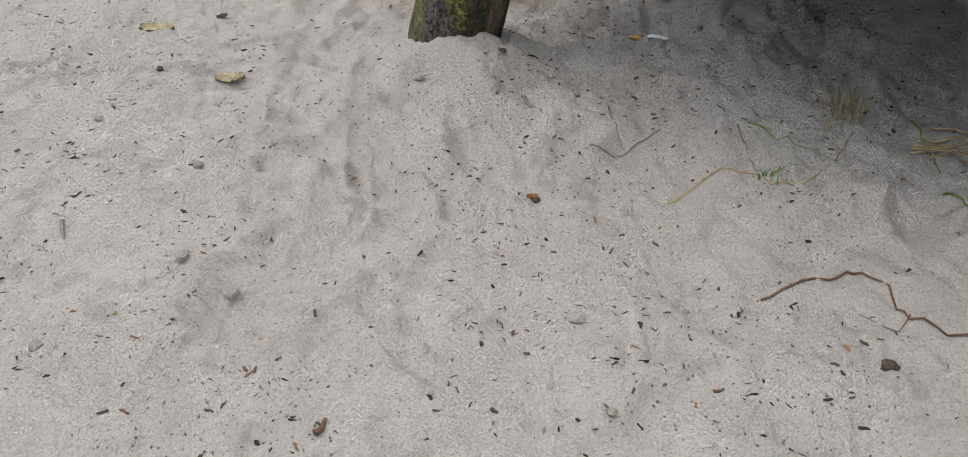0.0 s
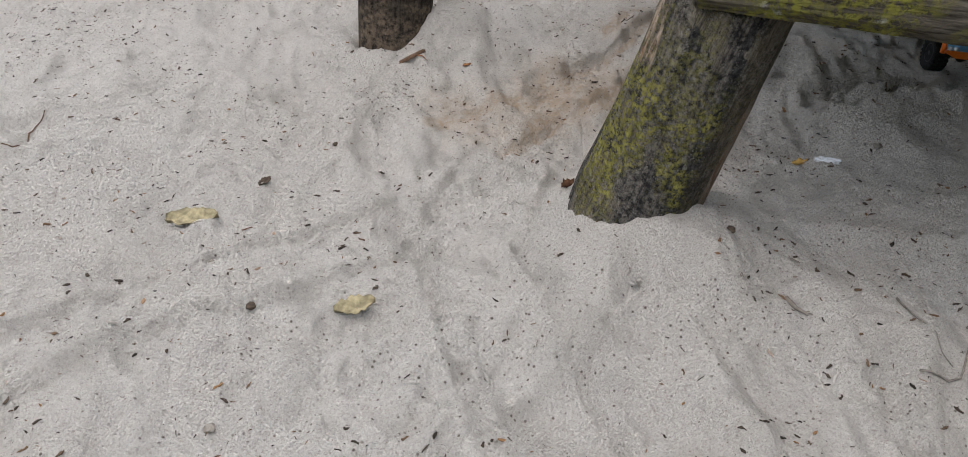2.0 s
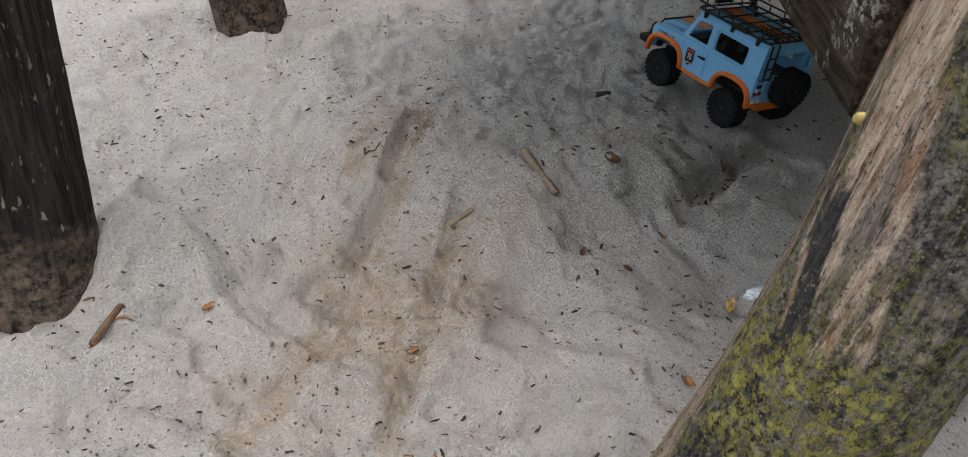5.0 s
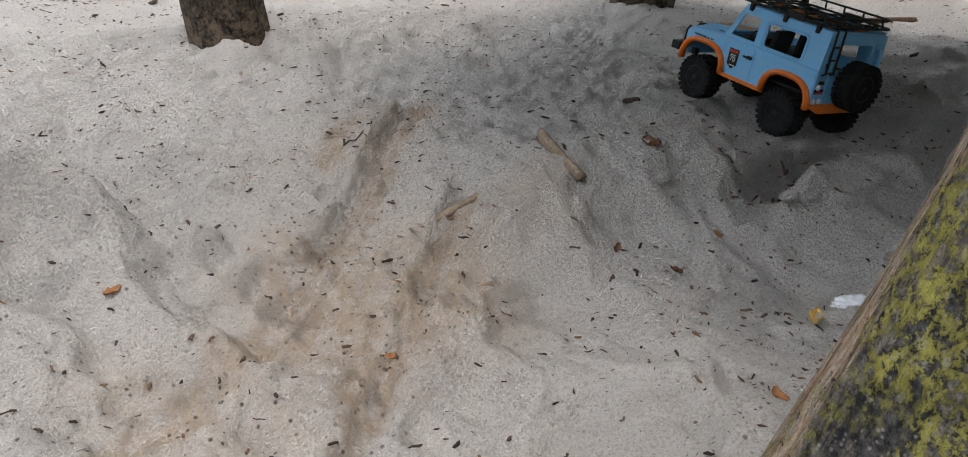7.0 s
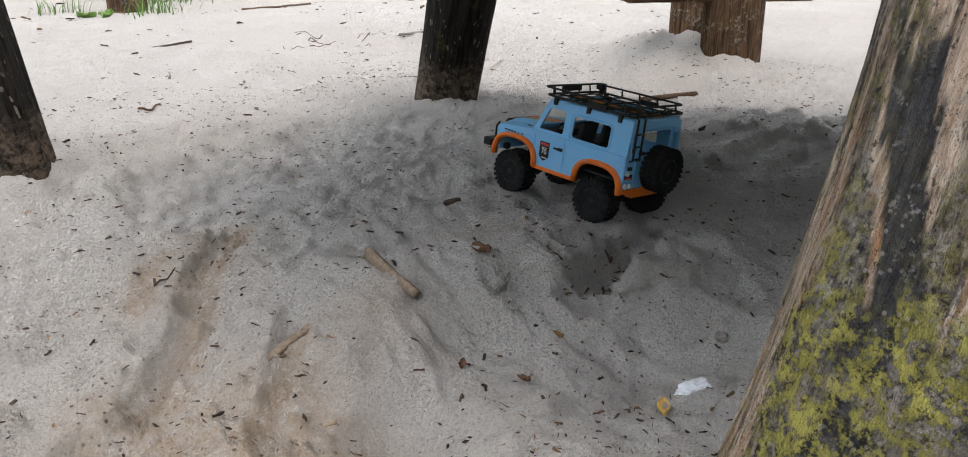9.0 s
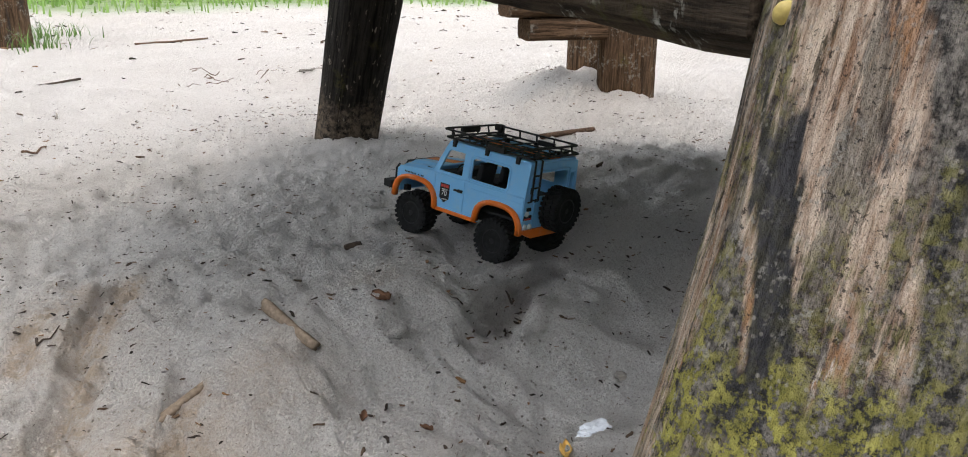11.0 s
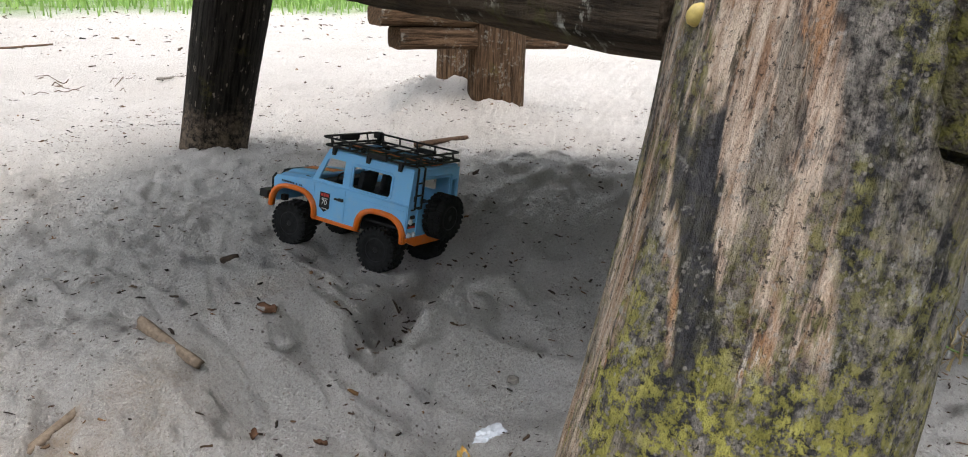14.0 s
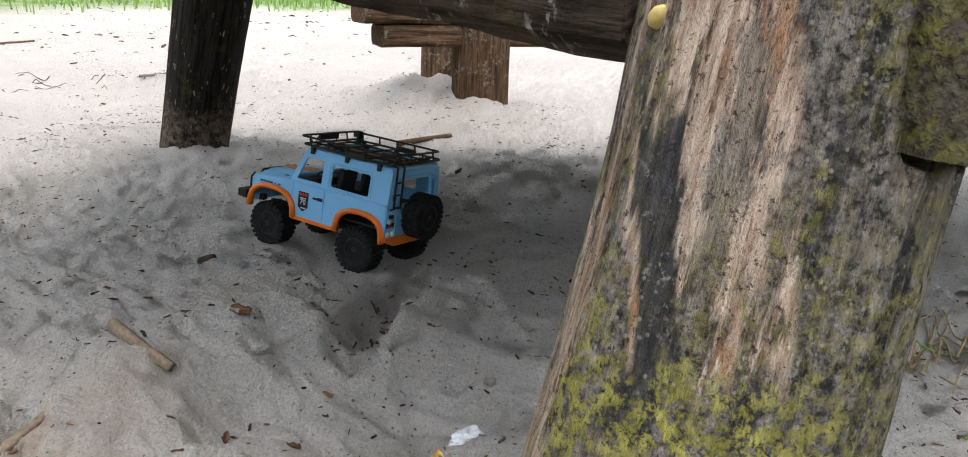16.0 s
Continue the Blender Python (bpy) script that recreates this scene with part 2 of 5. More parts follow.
    li = w.math("MULTIPLY", w.ramp(w.noise(95, 5, 0.7), (0.58, 0.0), (0.64, 1.0)), w.ramp(w.noise(12, 3, 0.6), (0.45, 0.0), (0.58, 1.0)))
    c = w.mix(w.math("MULTIPLY", li, 0.65), c, (0.34, 0.325, 0.29))
    dots = w.math("MULTIPLY", w.ramp(w.voronoi(260).outputs["Distance"], (0.18, 1.0), (0.30, 0.0)), w.ramp(w.noise(30, 4, 0.7), (0.46, 0.0), (0.54, 1.0)))
    c = w.mix(w.math("MULTIPLY", dots, 0.5), c, (0.38, 0.35, 0.31))
    pits = w.math("MULTIPLY", w.ramp(w.noise(230, 4, 0.8), (0.36, 1.0), (0.42, 0.0)), 0.85)
    c = w.mix(pits, c, (0.025, 0.022, 0.02))
    # beyond the west band the colour goes halfway to dark brown
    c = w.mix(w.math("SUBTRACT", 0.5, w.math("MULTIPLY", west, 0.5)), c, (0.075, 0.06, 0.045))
    w.color(c)
    w.bump((streak, 1.0, 0.022), (fibre, 1.0, 0.008), (w.math("ADD", crust, w.math("MULTIPLY", mo, 0.8)), 0.9, 0.005))
    return w.m


SAND = sand_material()
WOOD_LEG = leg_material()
WOOD_DARK = log_material("dark old log", (0.022, 0.019, 0.016), (0.30, 0.22, 0.14), (0.07, 0.065, 0.018), -0.02, -0.06, 0.0, True)
WOOD_BROWN = log_material("brown old log", (0.085, 0.052, 0.030), (0.19, 0.12, 0.07), (0.13, 0.12, 0.03), -0.04, 0.05, 0.3)
WOOD_BEAM = log_material("mossy grey beam", (0.065, 0.056, 0.044), (0.17, 0.145, 0.115), (0.14, 0.135, 0.028), 0.17, -0.03, 0.5)
WOOD_BLACK = log_material("dark damp beam", (0.040, 0.030, 0.021), (0.10, 0.075, 0.05), (0.07, 0.07, 0.018), 0.02, -0.06, 0.45)
WOOD_PLANK = log_material("grey deck plank", (0.14, 0.12, 0.10), (0.28, 0.22, 0.17), (0.10, 0.11, 0.03), -0.05, 0.0)
BLUE = painted("pale blue paint", (0.20, 0.50, 0.82), 0.2)
ORANGE = painted("orange paint", (0.80, 0.17, 0.012), 0.22)
BLACK = speckled("black plastic", (0.012, 0.012, 0.013), 0.5, 0.35, 90, 0.1)
RUBBER = speckled("dusty black rubber", (0.016, 0.016, 0.016), 0.85, 0.5, 120, 0.25)
STEEL = speckled("galvanised steel", (0.55, 0.55, 0.52), 0.4, 0.25, 120, 0.15, 0.9)


# ---- building helpers ----
def mesh_of(bm, name, material, smooth=True):
    me = bpy.data.meshes.new(name)
    bm.to_mesh(me)
    bm.free()
    if smooth:
        me.polygons.foreach_set("use_smooth", [True] * len(me.polygons))
    for mt in material if isinstance(material, (list, tuple)) else (material,):
        me.materials.append(mt)
    return me


def part(name, bm, material, parent=None, label="", smooth=False):
    """One mesh object out of a bmesh, as a child of parent if one is given."""
    ob = new(name, mesh_of(bm, name, material, smooth))
    if parent:
        ob.parent = parent
    if label:
        ob["label"] = label
    return ob


def thing(name, m, label, category, group="", kind=""):
    e = new(name)
    e.empty_display_size = 0.05
    e.matrix_world = m
    return tagged(e, label, category, group, kind)


def box(bm, size, at=(0, 0, 0), bevel=0.0, rot=None, segs=2):
    r = bmesh.ops.create_cube(bm, size=1.0)
    m = Matrix.Translation(at) @ (rot or Matrix()) @ Matrix.Diagonal((*size, 1))
    bmesh.ops.transform(bm, matrix=m, verts=r["verts"])
    if bevel:
        edges = list({e for v in r["verts"] for e in v.link_edges})
        bmesh.ops.bevel(bm, geom=edges, offset=bevel, segments=segs, profile=0.6, affect="EDGES")
    return bm


def rod(bm, pts, r, sides=6, closed=False):
    """A bent rod of round section through points."""
    pts = [Vector(p) for p in pts]
    n = len(pts)
    rings = []
    for i, p in enumerate(pts):
        a = pts[(i - 1) % n] if (closed or i) else p
        b = pts[(i + 1) % n] if (closed or i < n - 1) else p
        d = (b - a).normalized()
        up = Vector((0, 0, 1)) if abs(d.z) < 0.9 else Vector((1, 0, 0))
        u = d.cross(up).normalized()
        v = u.cross(d)
        rr = r(i / max(1, n - 1)) if callable(r) else r
        rings.append([bm.verts.new(p + rr * (math.cos(k * 2 * math.pi / sides) * u + math.sin(k * 2 * math.pi / sides) * v)) for k in range(sides)])
    for i in range(n if closed else n - 1):
        for k in range(sides):
            bm.faces.new((rings[i][k], rings[i][(k + 1) % sides], rings[(i + 1) % n][(k + 1) % sides], rings[(i + 1) % n][k]))
    if not closed:
        bm.faces.new(rings[0][::-1])
        bm.faces.new(rings[-1])
    return bm


def lathe(bm, profile, sides=24, m=None):
    """Turns (radius, height) pairs about z."""
    rings = []
    for r, z in profile:
        rings.append([bm.verts.new((r * math.cos(2 * math.pi * k / sides), r * math.sin(2 * math.pi * k / sides), z)) for k in range(sides)])
    for a, b in zip(rings, rings[1:]):
        for k in range(sides):
            bm.faces.new((a[k], a[(k + 1) % sides], b[(k + 1) % sides], b[k]))
    bm.faces.new(rings[0][::-1])
    bm.faces.new(rings[-1])
    if m is not None:
        bmesh.ops.transform(bm, matrix=m, verts=[v for ring in rings for v in ring])
    return bm


# ---- ground ----
BASE = 0.055
MOUNDS = [
    (-0.03, 1.43, 0.17, 0.081), (0.29, 1.97, 0.15, 0.058), (0.33, 1.68, 0.12, -0.040), (-0.12, 1.72, 0.20, -0.028),
    (-0.65, 1.20, 0.40, 0.038), (0.30, 0.85, 0.35, -0.008), (0.45, 1.36, 0.16, 0.038), (-0.20, 2.20, 0.07, 0.100),
    (0.42, 2.80, 0.20, 0.030), (1.18, 2.43, 0.24, 0.020), (2.04, 2.19, 0.24, 0.042), (0.14, 1.86, 0.07, -0.044),
    (0.52, 1.97, 0.10, 0.022), (0.60, 1.73, 0.08, 0.030), (-0.46, 1.70, 0.20, -0.024), (-0.46, 2.34, 0.16, -0.026), (-0.29, 2.17, 0.075, 0.034),
    (0.22, 2.20, 0.10, 0.022), (0.46, 2.20, 0.18, 0.036), (0.27, 1.865, 0.045, -0.032), (0.46, 1.752, 0.045, 0.022), (0.57, 1.757, 0.05, 0.018),
    (0.455, 1.905, 0.058, 0.036), (0.41, 1.79, 0.055, 0.020), (0.37, 1.915, 0.05, 0.022), (0.17, 1.28, 0.07, 0.028), (2.05, 2.33, 0.20, 0.062), (1.05, 1.95, 0.12, 0.020), (1.30, 1.80, 0.16, 0.030),
]
# hollows and ruts: two ends, half width, depth
RUTS = [
    ((0.395, 1.812), (0.58, 1.826), 0.030, 0.030), ((0.58, 1.826), (0.72, 1.84), 0.030, 0.020),
    ((-0.345, 1.554), (-0.330, 1.44), 0.012, 0.007), ((-0.330, 1.44), (-0.319, 1.26), 0.012, 0.007), ((-0.319, 1.26), (-0.29, 0.98), 0.012, 0.007),
    ((-0.207, 1.48), (-0.200, 1.373), 0.012, 0.007), ((-0.200, 1.373), (-0.190, 1.23), 0.012, 0.007), ((-0.190, 1.23), (-0.15, 0.98), 0.012, 0.007),
    ((-0.345, 1.554), (-0.22, 1.80), 0.012, 0.007), ((-0.207, 1.48), (-0.09, 1.74), 0.012, 0.007),
    ((0.33, 2.277), (0.173, 2.172), 0.014, 0.009), ((0.173, 2.172), (-0.075, 2.003), 0.014, 0.009),
    ((-0.12, 1.83), (0.20, 2.05), 0.014, 0.007), ((-0.95, 1.33), (-0.35, 1.66), 0.013, 0.007), ((-0.95, 1.22), (-0.30, 1.53), 0.013, 0.007),
]
# where the wheels of the model car press on the sand
WHEELS = [(0.724, 2.082, 0.077), (0.680, 1.928, 0.068), (0.830, 2.052, 0.066), (0.786, 1.898, 0.057)]
_rng = random.Random(4)
PRINTS = [(_rng.uniform(-1.5, 2.6), _rng.uniform(0.1, 3.4), _rng.uniform(0, 3.14), _rng.uniform(0.035, 0.09), _rng.uniform(0.006, 0.016)) for _ in range(330)]
PRINTS += [(_rng.uniform(-3, 7), _rng.uniform(3.2, 9), _rng.uniform(0, 3.14), _rng.uniform(0.06, 0.12), _rng.uniform(0.012, 0.025)) for _ in range(160)]
CELLS = {}
for _p in PRINTS:
    for _i in range(-1, 2):
        for _j in range(-1, 2):
            CELLS.setdefault((int(_p[0] * 2.5 // 1) + _i, int(_p[1] * 2.5 // 1) + _j), []).append(_p)


def dents(x, y):
    """Old footprints and the ruts that wheels have left."""
    h = 0.0
    calm = 1 - 0.6 * math.exp(-((x - 0.8) ** 2 + (y - 2.2) ** 2) / 0.4)
    for px, py, a, r, d in CELLS.get((int(x * 2.5 // 1), int(y * 2.5 // 1)), ()):
        u = (x - px) * math.cos(a) + (y - py) * math.sin(a)
        v = (y - py) * math.cos(a) - (x - px) * math.sin(a)
        q = (u / (r * 1.9)) ** 2 + (v / r) ** 2
        if q < 5:
            h += calm * d * (0.7 * math.exp(-((q - 1.5) ** 2) * 1.6) - math.exp(-q * q))
    for (ax, ay), (bx, by), wd, dp in RUTS if -1.1 < x < 0.85 and 0.9 < y < 2.4 else ():
        if not (min(ax, bx) - 0.12 < x < max(ax, bx) + 0.12 and min(ay, by) - 0.12 < y < max(ay, by) + 0.12):
            continue
        lx, ly = bx - ax, by - ay
        n2 = lx * lx + ly * ly
        t = max(0.0, min(1.0, ((x - ax) * lx + (y - ay) * ly) / n2))
        q = math.hypot(x - ax - t * lx, y - ay - t * ly) / wd
        if q < 2.6:
            lug = 1 + 0.45 * math.sin(t * math.sqrt(n2) * 560) * (wd < 0.03)
            h += dp * ((0.5 if wd < 0.03 else 0.25) * math.exp(-((q - 1.35) ** 2) * 5) - lug * math.exp(-q ** 4))
    return h



def ripple(x, y):
    """Trodden sand: scuffs, footprints and small waves."""
    near = 1.0 if abs(x) < 6 and abs(y - 2) < 6 else 0.6
    h = 0.022 * (noise.noise((x * 2.1, y * 2.1, 0.3)))
    q = noise.noise((x * 6.0 + 0.6 * noise.noise((x * 3, y * 3, 5)), y * 6.0, 1.7))
    h += 0.012 * q
    w = noise.noise((x * 13, y * 13, 4.1))
    h += 0.008 * (1 - 2 * abs(w))
    h += 0.0095 * (1 - 2 * abs(noise.noise((x * 22 + 3, y * 22, 6.0 + w * 0.4))))
    h += 0.0068 * (1 - 2.2 * abs(noise.noise((x * 38, y * 38, 9.0)))) + 0.0036 * noise.noise((x * 80, y * 80, 2.0))
    # low crisp ridges that the wind and feet have left in the sheltered sand
    gain = math.exp(-((x - 0.95) ** 2 + (y - 2.05) ** 2) / 0.5)
    if gain > 0.02:
        u, v = 0.82 * x + 0.57 * y, 0.82 * y - 0.57 * x
        n = noise.noise((u * 11 + 0.5 * noise.noise((u * 5, v * 5, 2)), v * 4.5, 7.7))
        h += gain * (0.016 * (1 - 3.2 * abs(n)) + 0.006 * (1 - 3 * abs(noise.noise((u * 24, v * 11, 3.3)))))
    return h * near


def smooth_ground(x, y):
    h = BASE
    for cx, cy, r, a in MOUNDS:
        d = ((x - cx) ** 2 + (y - cy) ** 2) / (r * r)
        if d < 9:
            h += a * math.exp(-d)
    d = math.hypot(x - 0.5, y - 2)
    return h - 0.03 * min(1, max(0, (d - 2.2) / 3))


def height(x, y):
    h = smooth_ground(x, y) + ripple(x, y) * 0.82 + dents(x, y)
    if -0.5 < x < 0.7 and 1.6 < y < 2.6:
        h += damp_at(x, y) * (0.006 * noise.noise((x * 55, y * 55, 8)) + 0.005 * abs(noise.noise((x * 110, y * 110, 3)))) - 0.007 * track_at(x, y)
    u, v = (x - 0.755) * 0.277 + (y - 1.99) * 0.961, (x - 0.755) * -0.961 + (y - 1.99) * 0.277
    if abs(u) < 0.2 and abs(v) < 0.16:
        f = min(1, max(0, (0.2 - abs(u)) / 0.07)) * min(1, max(0, (0.16 - abs(v)) / 0.07))
        top = 0.067 + 0.0575 * u + 0.094 * v + 0.010 + 0.25 * (h - 0.075)
        h += f * min(0.0, top - h)
    for wx, wy, wz in WHEELS:
        q = ((x - wx) ** 2 + (y - wy) ** 2) / 0.0011
        if q < 9:
            f = math.exp(-q * q * 0.4)
            h += (wz + 0.003 - h) * f
    return h


def turf(x, y):
    return 0.45 * x + 0.89 * y - 7.7 + 0.5 * noise.noise((x * 0.7, y * 0.7, 3))


def spaced(lo, hi, step, far):
    core = list(np.arange(lo, hi + step / 2, step))
    out, d = [], step
    while not out or out[-1] < far:
        d *= 1.16
        out.append((out[-1] if out else 0) + d)
    return [lo - o for o in reversed(out)] + core + [hi + o for o in out]


def build_ground():
    xs, ys = spaced(-1.3, 1.5, 0.0062, 70), spaced(0.4, 2.9, 0.0062, 70)
    verts = [(x, y, height(x, y)) for y in ys for x in xs]
    w = len(xs)
    faces = [(j * w + i, j * w + i + 1, (j + 1) * w + i + 1, (j + 1) * w + i) for j in range(len(ys) - 1) for i in range(w - 1)]
    me = bpy.data.meshes.new("ground")
    me.from_pydata(verts, [], faces)
    me.polygons.foreach_set("use_smooth", [True] * len(faces))
    me.materials.append(SAND)
    t = me.attributes.new("turf", "FLOAT", "POINT")
    t.data.foreach_set("value", [min(1, max(0, turf(x, y) / 0.5)) for x, y, _ in verts])
    a = me.attributes.new("damp", "FLOAT", "POINT")
    a.data.foreach_set("value", [damp_at(x, y) for x, y, _ in verts])
    return tagged(new("ground", me), "pale trodden sand with scuffs, wheel tracks and specks of bark", "sand", kind="structure")


DAMP = [(0.03, 2.05, 0.09), (0.19, 2.21, 0.08), (0.30, 2.29, 0.07), (-0.07, 1.94, 0.08), (0.00, 1.90, 0.07), (0.10, 1.97, 0.05), (0.21, 1.955, 0.045),
        (0.08, 1.90, 0.05), (-0.02, 2.03, 0.06), (-0.19, 1.88, 0.06), (-0.22, 1.98, 0.05), (0.44, 1.97, 0.05)]


# wheel tracks that bring up damp sand: ends and half width
TRACKS = [((0.33, 2.25), (0.196, 2.17), 0.017), ((0.196, 2.17), (0.095, 2.098), 0.017), ((0.095, 2.098), (-0.06, 1.985), 0.019), ((0.236, 2.285), (0.14, 2.215), 0.013),
          ((-0.06, 1.985), (-0.262, 1.915), 0.020), ((0.16, 2.01), (0.04, 1.95), 0.016), ((0.04, 1.95), (-0.10, 1.86), 0.018), ((-0.10, 1.86), (-0.16, 1.80), 0.014),
          ((-0.115, 1.977), (-0.20, 1.94), 0.015)]


def track_at(x, y):
    """How near the middle of a churned track, from 0 to 1, and how far along it."""
    best = 0.0
    for (ax, ay), (bx, by), wd in TRACKS:
        lx, ly = bx - ax, by - ay
        t = max(0.0, min(1.0, ((x - ax) * lx + (y - ay) * ly) / (lx * lx + ly * ly)))
        q = math.hypot(x - ax - t * lx, y - ay - t * ly) / wd + 0.35 * noise.noise((x * 60, y * 60, 2))
        best = max(best, math.exp(-q ** 4))
    return best


def damp_at(x, y):
    if not (-0.6 < x < 0.8 and 1.5 < y < 2.7):
        return 0.0
    return min(1, 0.6 * sum(math.exp(-((x - cx) ** 2 + (y - cy) ** 2) / (r * r)) for cx, cy, r in DAMP) + 0.8 * track_at(x, y))


ground = build_ground()


# ---- timber ----
def log_mesh(bm, length, r0, r1, seed, bend=(0, 0), knots=(), rough=0.06, sides=48, step=0.012, fluted=0.03, chamfer=0.008):
    """A weathered round log along z, foot at 0, out of round, with checks and scars."""
    n = max(6, int(length / step))
    rings = []
    for j in range(n + 1):
        z = length * j / n
        f = j / n
        cx, cy = bend[0] * f * f, bend[1] * f * f
        end = max(0.0, 1 - min(z, length - z) / chamfer) if chamfer else 0
        ring = []
        for k in range(sides):
            a = 2 * math.pi * k / sides
            c, s = math.cos(a), math.sin(a)
            r = r0 + (r1 - r0) * f
            r *= 1 + rough * noise.noise((c * 1.3 + seed, s * 1.3, z * 2.2)) + fluted * noise.noise((c * 4 + seed, s * 4, z * 1.6))
            r *= 1 + 0.022 * noise.noise((c * 14, s * 14 + seed, z * 5)) + 0.010 * noise.noise((c * 26, s * 26 + seed, z * 30))
            crack = noise.noise((c * 5.3 + seed * 3, s * 5.3, z * 1.1))
            r -= r0 * 0.10 * max(0, 1 - abs(crack) / 0.05) * max(0, noise.noise((c + seed, s, z * 3)) + 0.2)
            for ka, kz, kw, kd in knots:
                da = math.atan2(math.sin(a - ka), math.cos(a - ka)) * r0
                r += kd * math.exp(-(da * da + (z - kz) ** 2) / (kw * kw))
            r *= 1 - 0.12 * end
            ring.append(bm.verts.new((cx + r * c, cy + r * s, z)))
        rings.append(ring)
    for a, b in zip(rings, rings[1:]):
        for k in range(sides):
            bm.faces.new((a[k], a[(k + 1) % sides], b[(k + 1) % sides], b[k]))
    bm.faces.new(rings[0][::-1])
    bm.faces.new(rings[-1])
    return bm


def stand(foot, lean, z0):
    """A pose with z along the lean (dx, dy per metre of height), its origin on the line at height z0."""
    d = Vector((lean[0], lean[1], 1)).normalized()
    q = Vector((0, 0, 1)).rotation_difference(d)
    return Matrix.LocRotScale(Vector((foot[0], foot[1], z0)), q, None)


def post(name, foot, lean, z0, top, r0, r1, seed, material, label, **kw):
    length = (top - z0) * math.sqrt(1 + lean[0] ** 2 + lean[1] ** 2)
    ob = part(name, log_mesh(bmesh.new(), length, r0, r1, seed, **kw), material, smooth=True)
    ob.matrix_world = stand(foot, lean, z0)
    return tagged(ob, label, "post")


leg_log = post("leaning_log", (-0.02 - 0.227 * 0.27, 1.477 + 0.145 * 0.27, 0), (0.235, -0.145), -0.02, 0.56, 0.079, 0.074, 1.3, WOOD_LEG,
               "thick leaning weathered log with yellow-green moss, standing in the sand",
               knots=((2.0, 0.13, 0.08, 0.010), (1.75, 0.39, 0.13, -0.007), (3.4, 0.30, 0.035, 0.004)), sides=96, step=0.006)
post_dark = post("post", (-0.30, 2.24, 0), (0.06, 0.07), -0.05, 1.5, 0.076, 0.072, 5.1, WOOD_DARK, "charred black round post with bared patches, standing in the sand", sides=72)
# bark torn off the black post
BARED = speckled("bared pale wood", (0.40, 0.27, 0.16), 0.9, 0.45, 110, 0.6)


def bared_patch(ob, angle, z, wide, tall, seed):
    """A ragged scar of pale wood that follows the log's round side."""
    bm = bmesh.new()
    made = {}
    for poly in ob.data.polygons:
        if len(poly.vertices) != 4:
            continue
        c = poly.center
        da = math.atan2(math.sin(math.atan2(c.y, c.x) - angle), math.cos(math.atan2(c.y, c.x) - angle)) / wide
        dz = (c.z - z) / tall
        foot = max(0.0, 1 - abs(dz + 0.75) / 0.3) * 0.9
        if dz * dz + max(0.0, abs(da - 0.5 * foot) - 0.4 * foot) ** 2 + 0.55 * noise.noise((da * 3 + seed, dz * 4, 1)) < 0.75:
            for i in poly.vertices:
                if i not in made:
                    p = ob.data.vertices[i].co
                    made[i] = bm.verts.new(p + Vector((p.x, p.y, 0)).normalized() * 0.0016)
            bm.faces.new([made[i] for i in poly.vertices])
    bmesh.ops.solidify(bm, geom=list(bm.faces), thickness=0.002)
    return part("bared_patch", bm, BARED, ob, "pale bared wood where bark tore off", True)


bared_patch(post_dark, 3.6, 0.30, 0.22, 0.055, 2.0)
post_two = post("post", (0.375, 2.77, 0), (-0.09, 0.12), -0.05, 0.56, 0.070, 0.067, 8.4, WOOD_DARK, "dark weathered round post in a small sand mound")
post_three = post("post", (1.235, 2.56, 0), (0.12, -0.13), -0.05, 0.56, 0.070, 0.081, 12.9, WOOD_DARK, "dark slightly leaning round post carrying the deck")
post_four = post("post", (2.05, 2.12, 0), (0.0, 0.0), -0.05, 0.42, 0.083, 0.079, 17.2, WOOD_BROWN, "brown round post in a heap of sand, under planks")
post_behind = post("post", (2.36, 2.33, 0), (0.0, 0.0), -0.05, 0.42, 0.07, 0.07, 19.2, WOOD_BROWN, "brown round post behind another, half buried in sand")
post_five = post("post", (2.38, 5.05, 0), (0.0, 0.0), -0.05, 1.5, 0.088, 0.085, 21.0, WOOD_BROWN, "brown round post beside tufts of grass")
post_six = post("post", (2.75, 5.55, 0), (0.0, 0.0), -0.05, 1.5, 0.085, 0.085, 24.0, WOOD_BROWN, "greenish round post farther back beside grass")


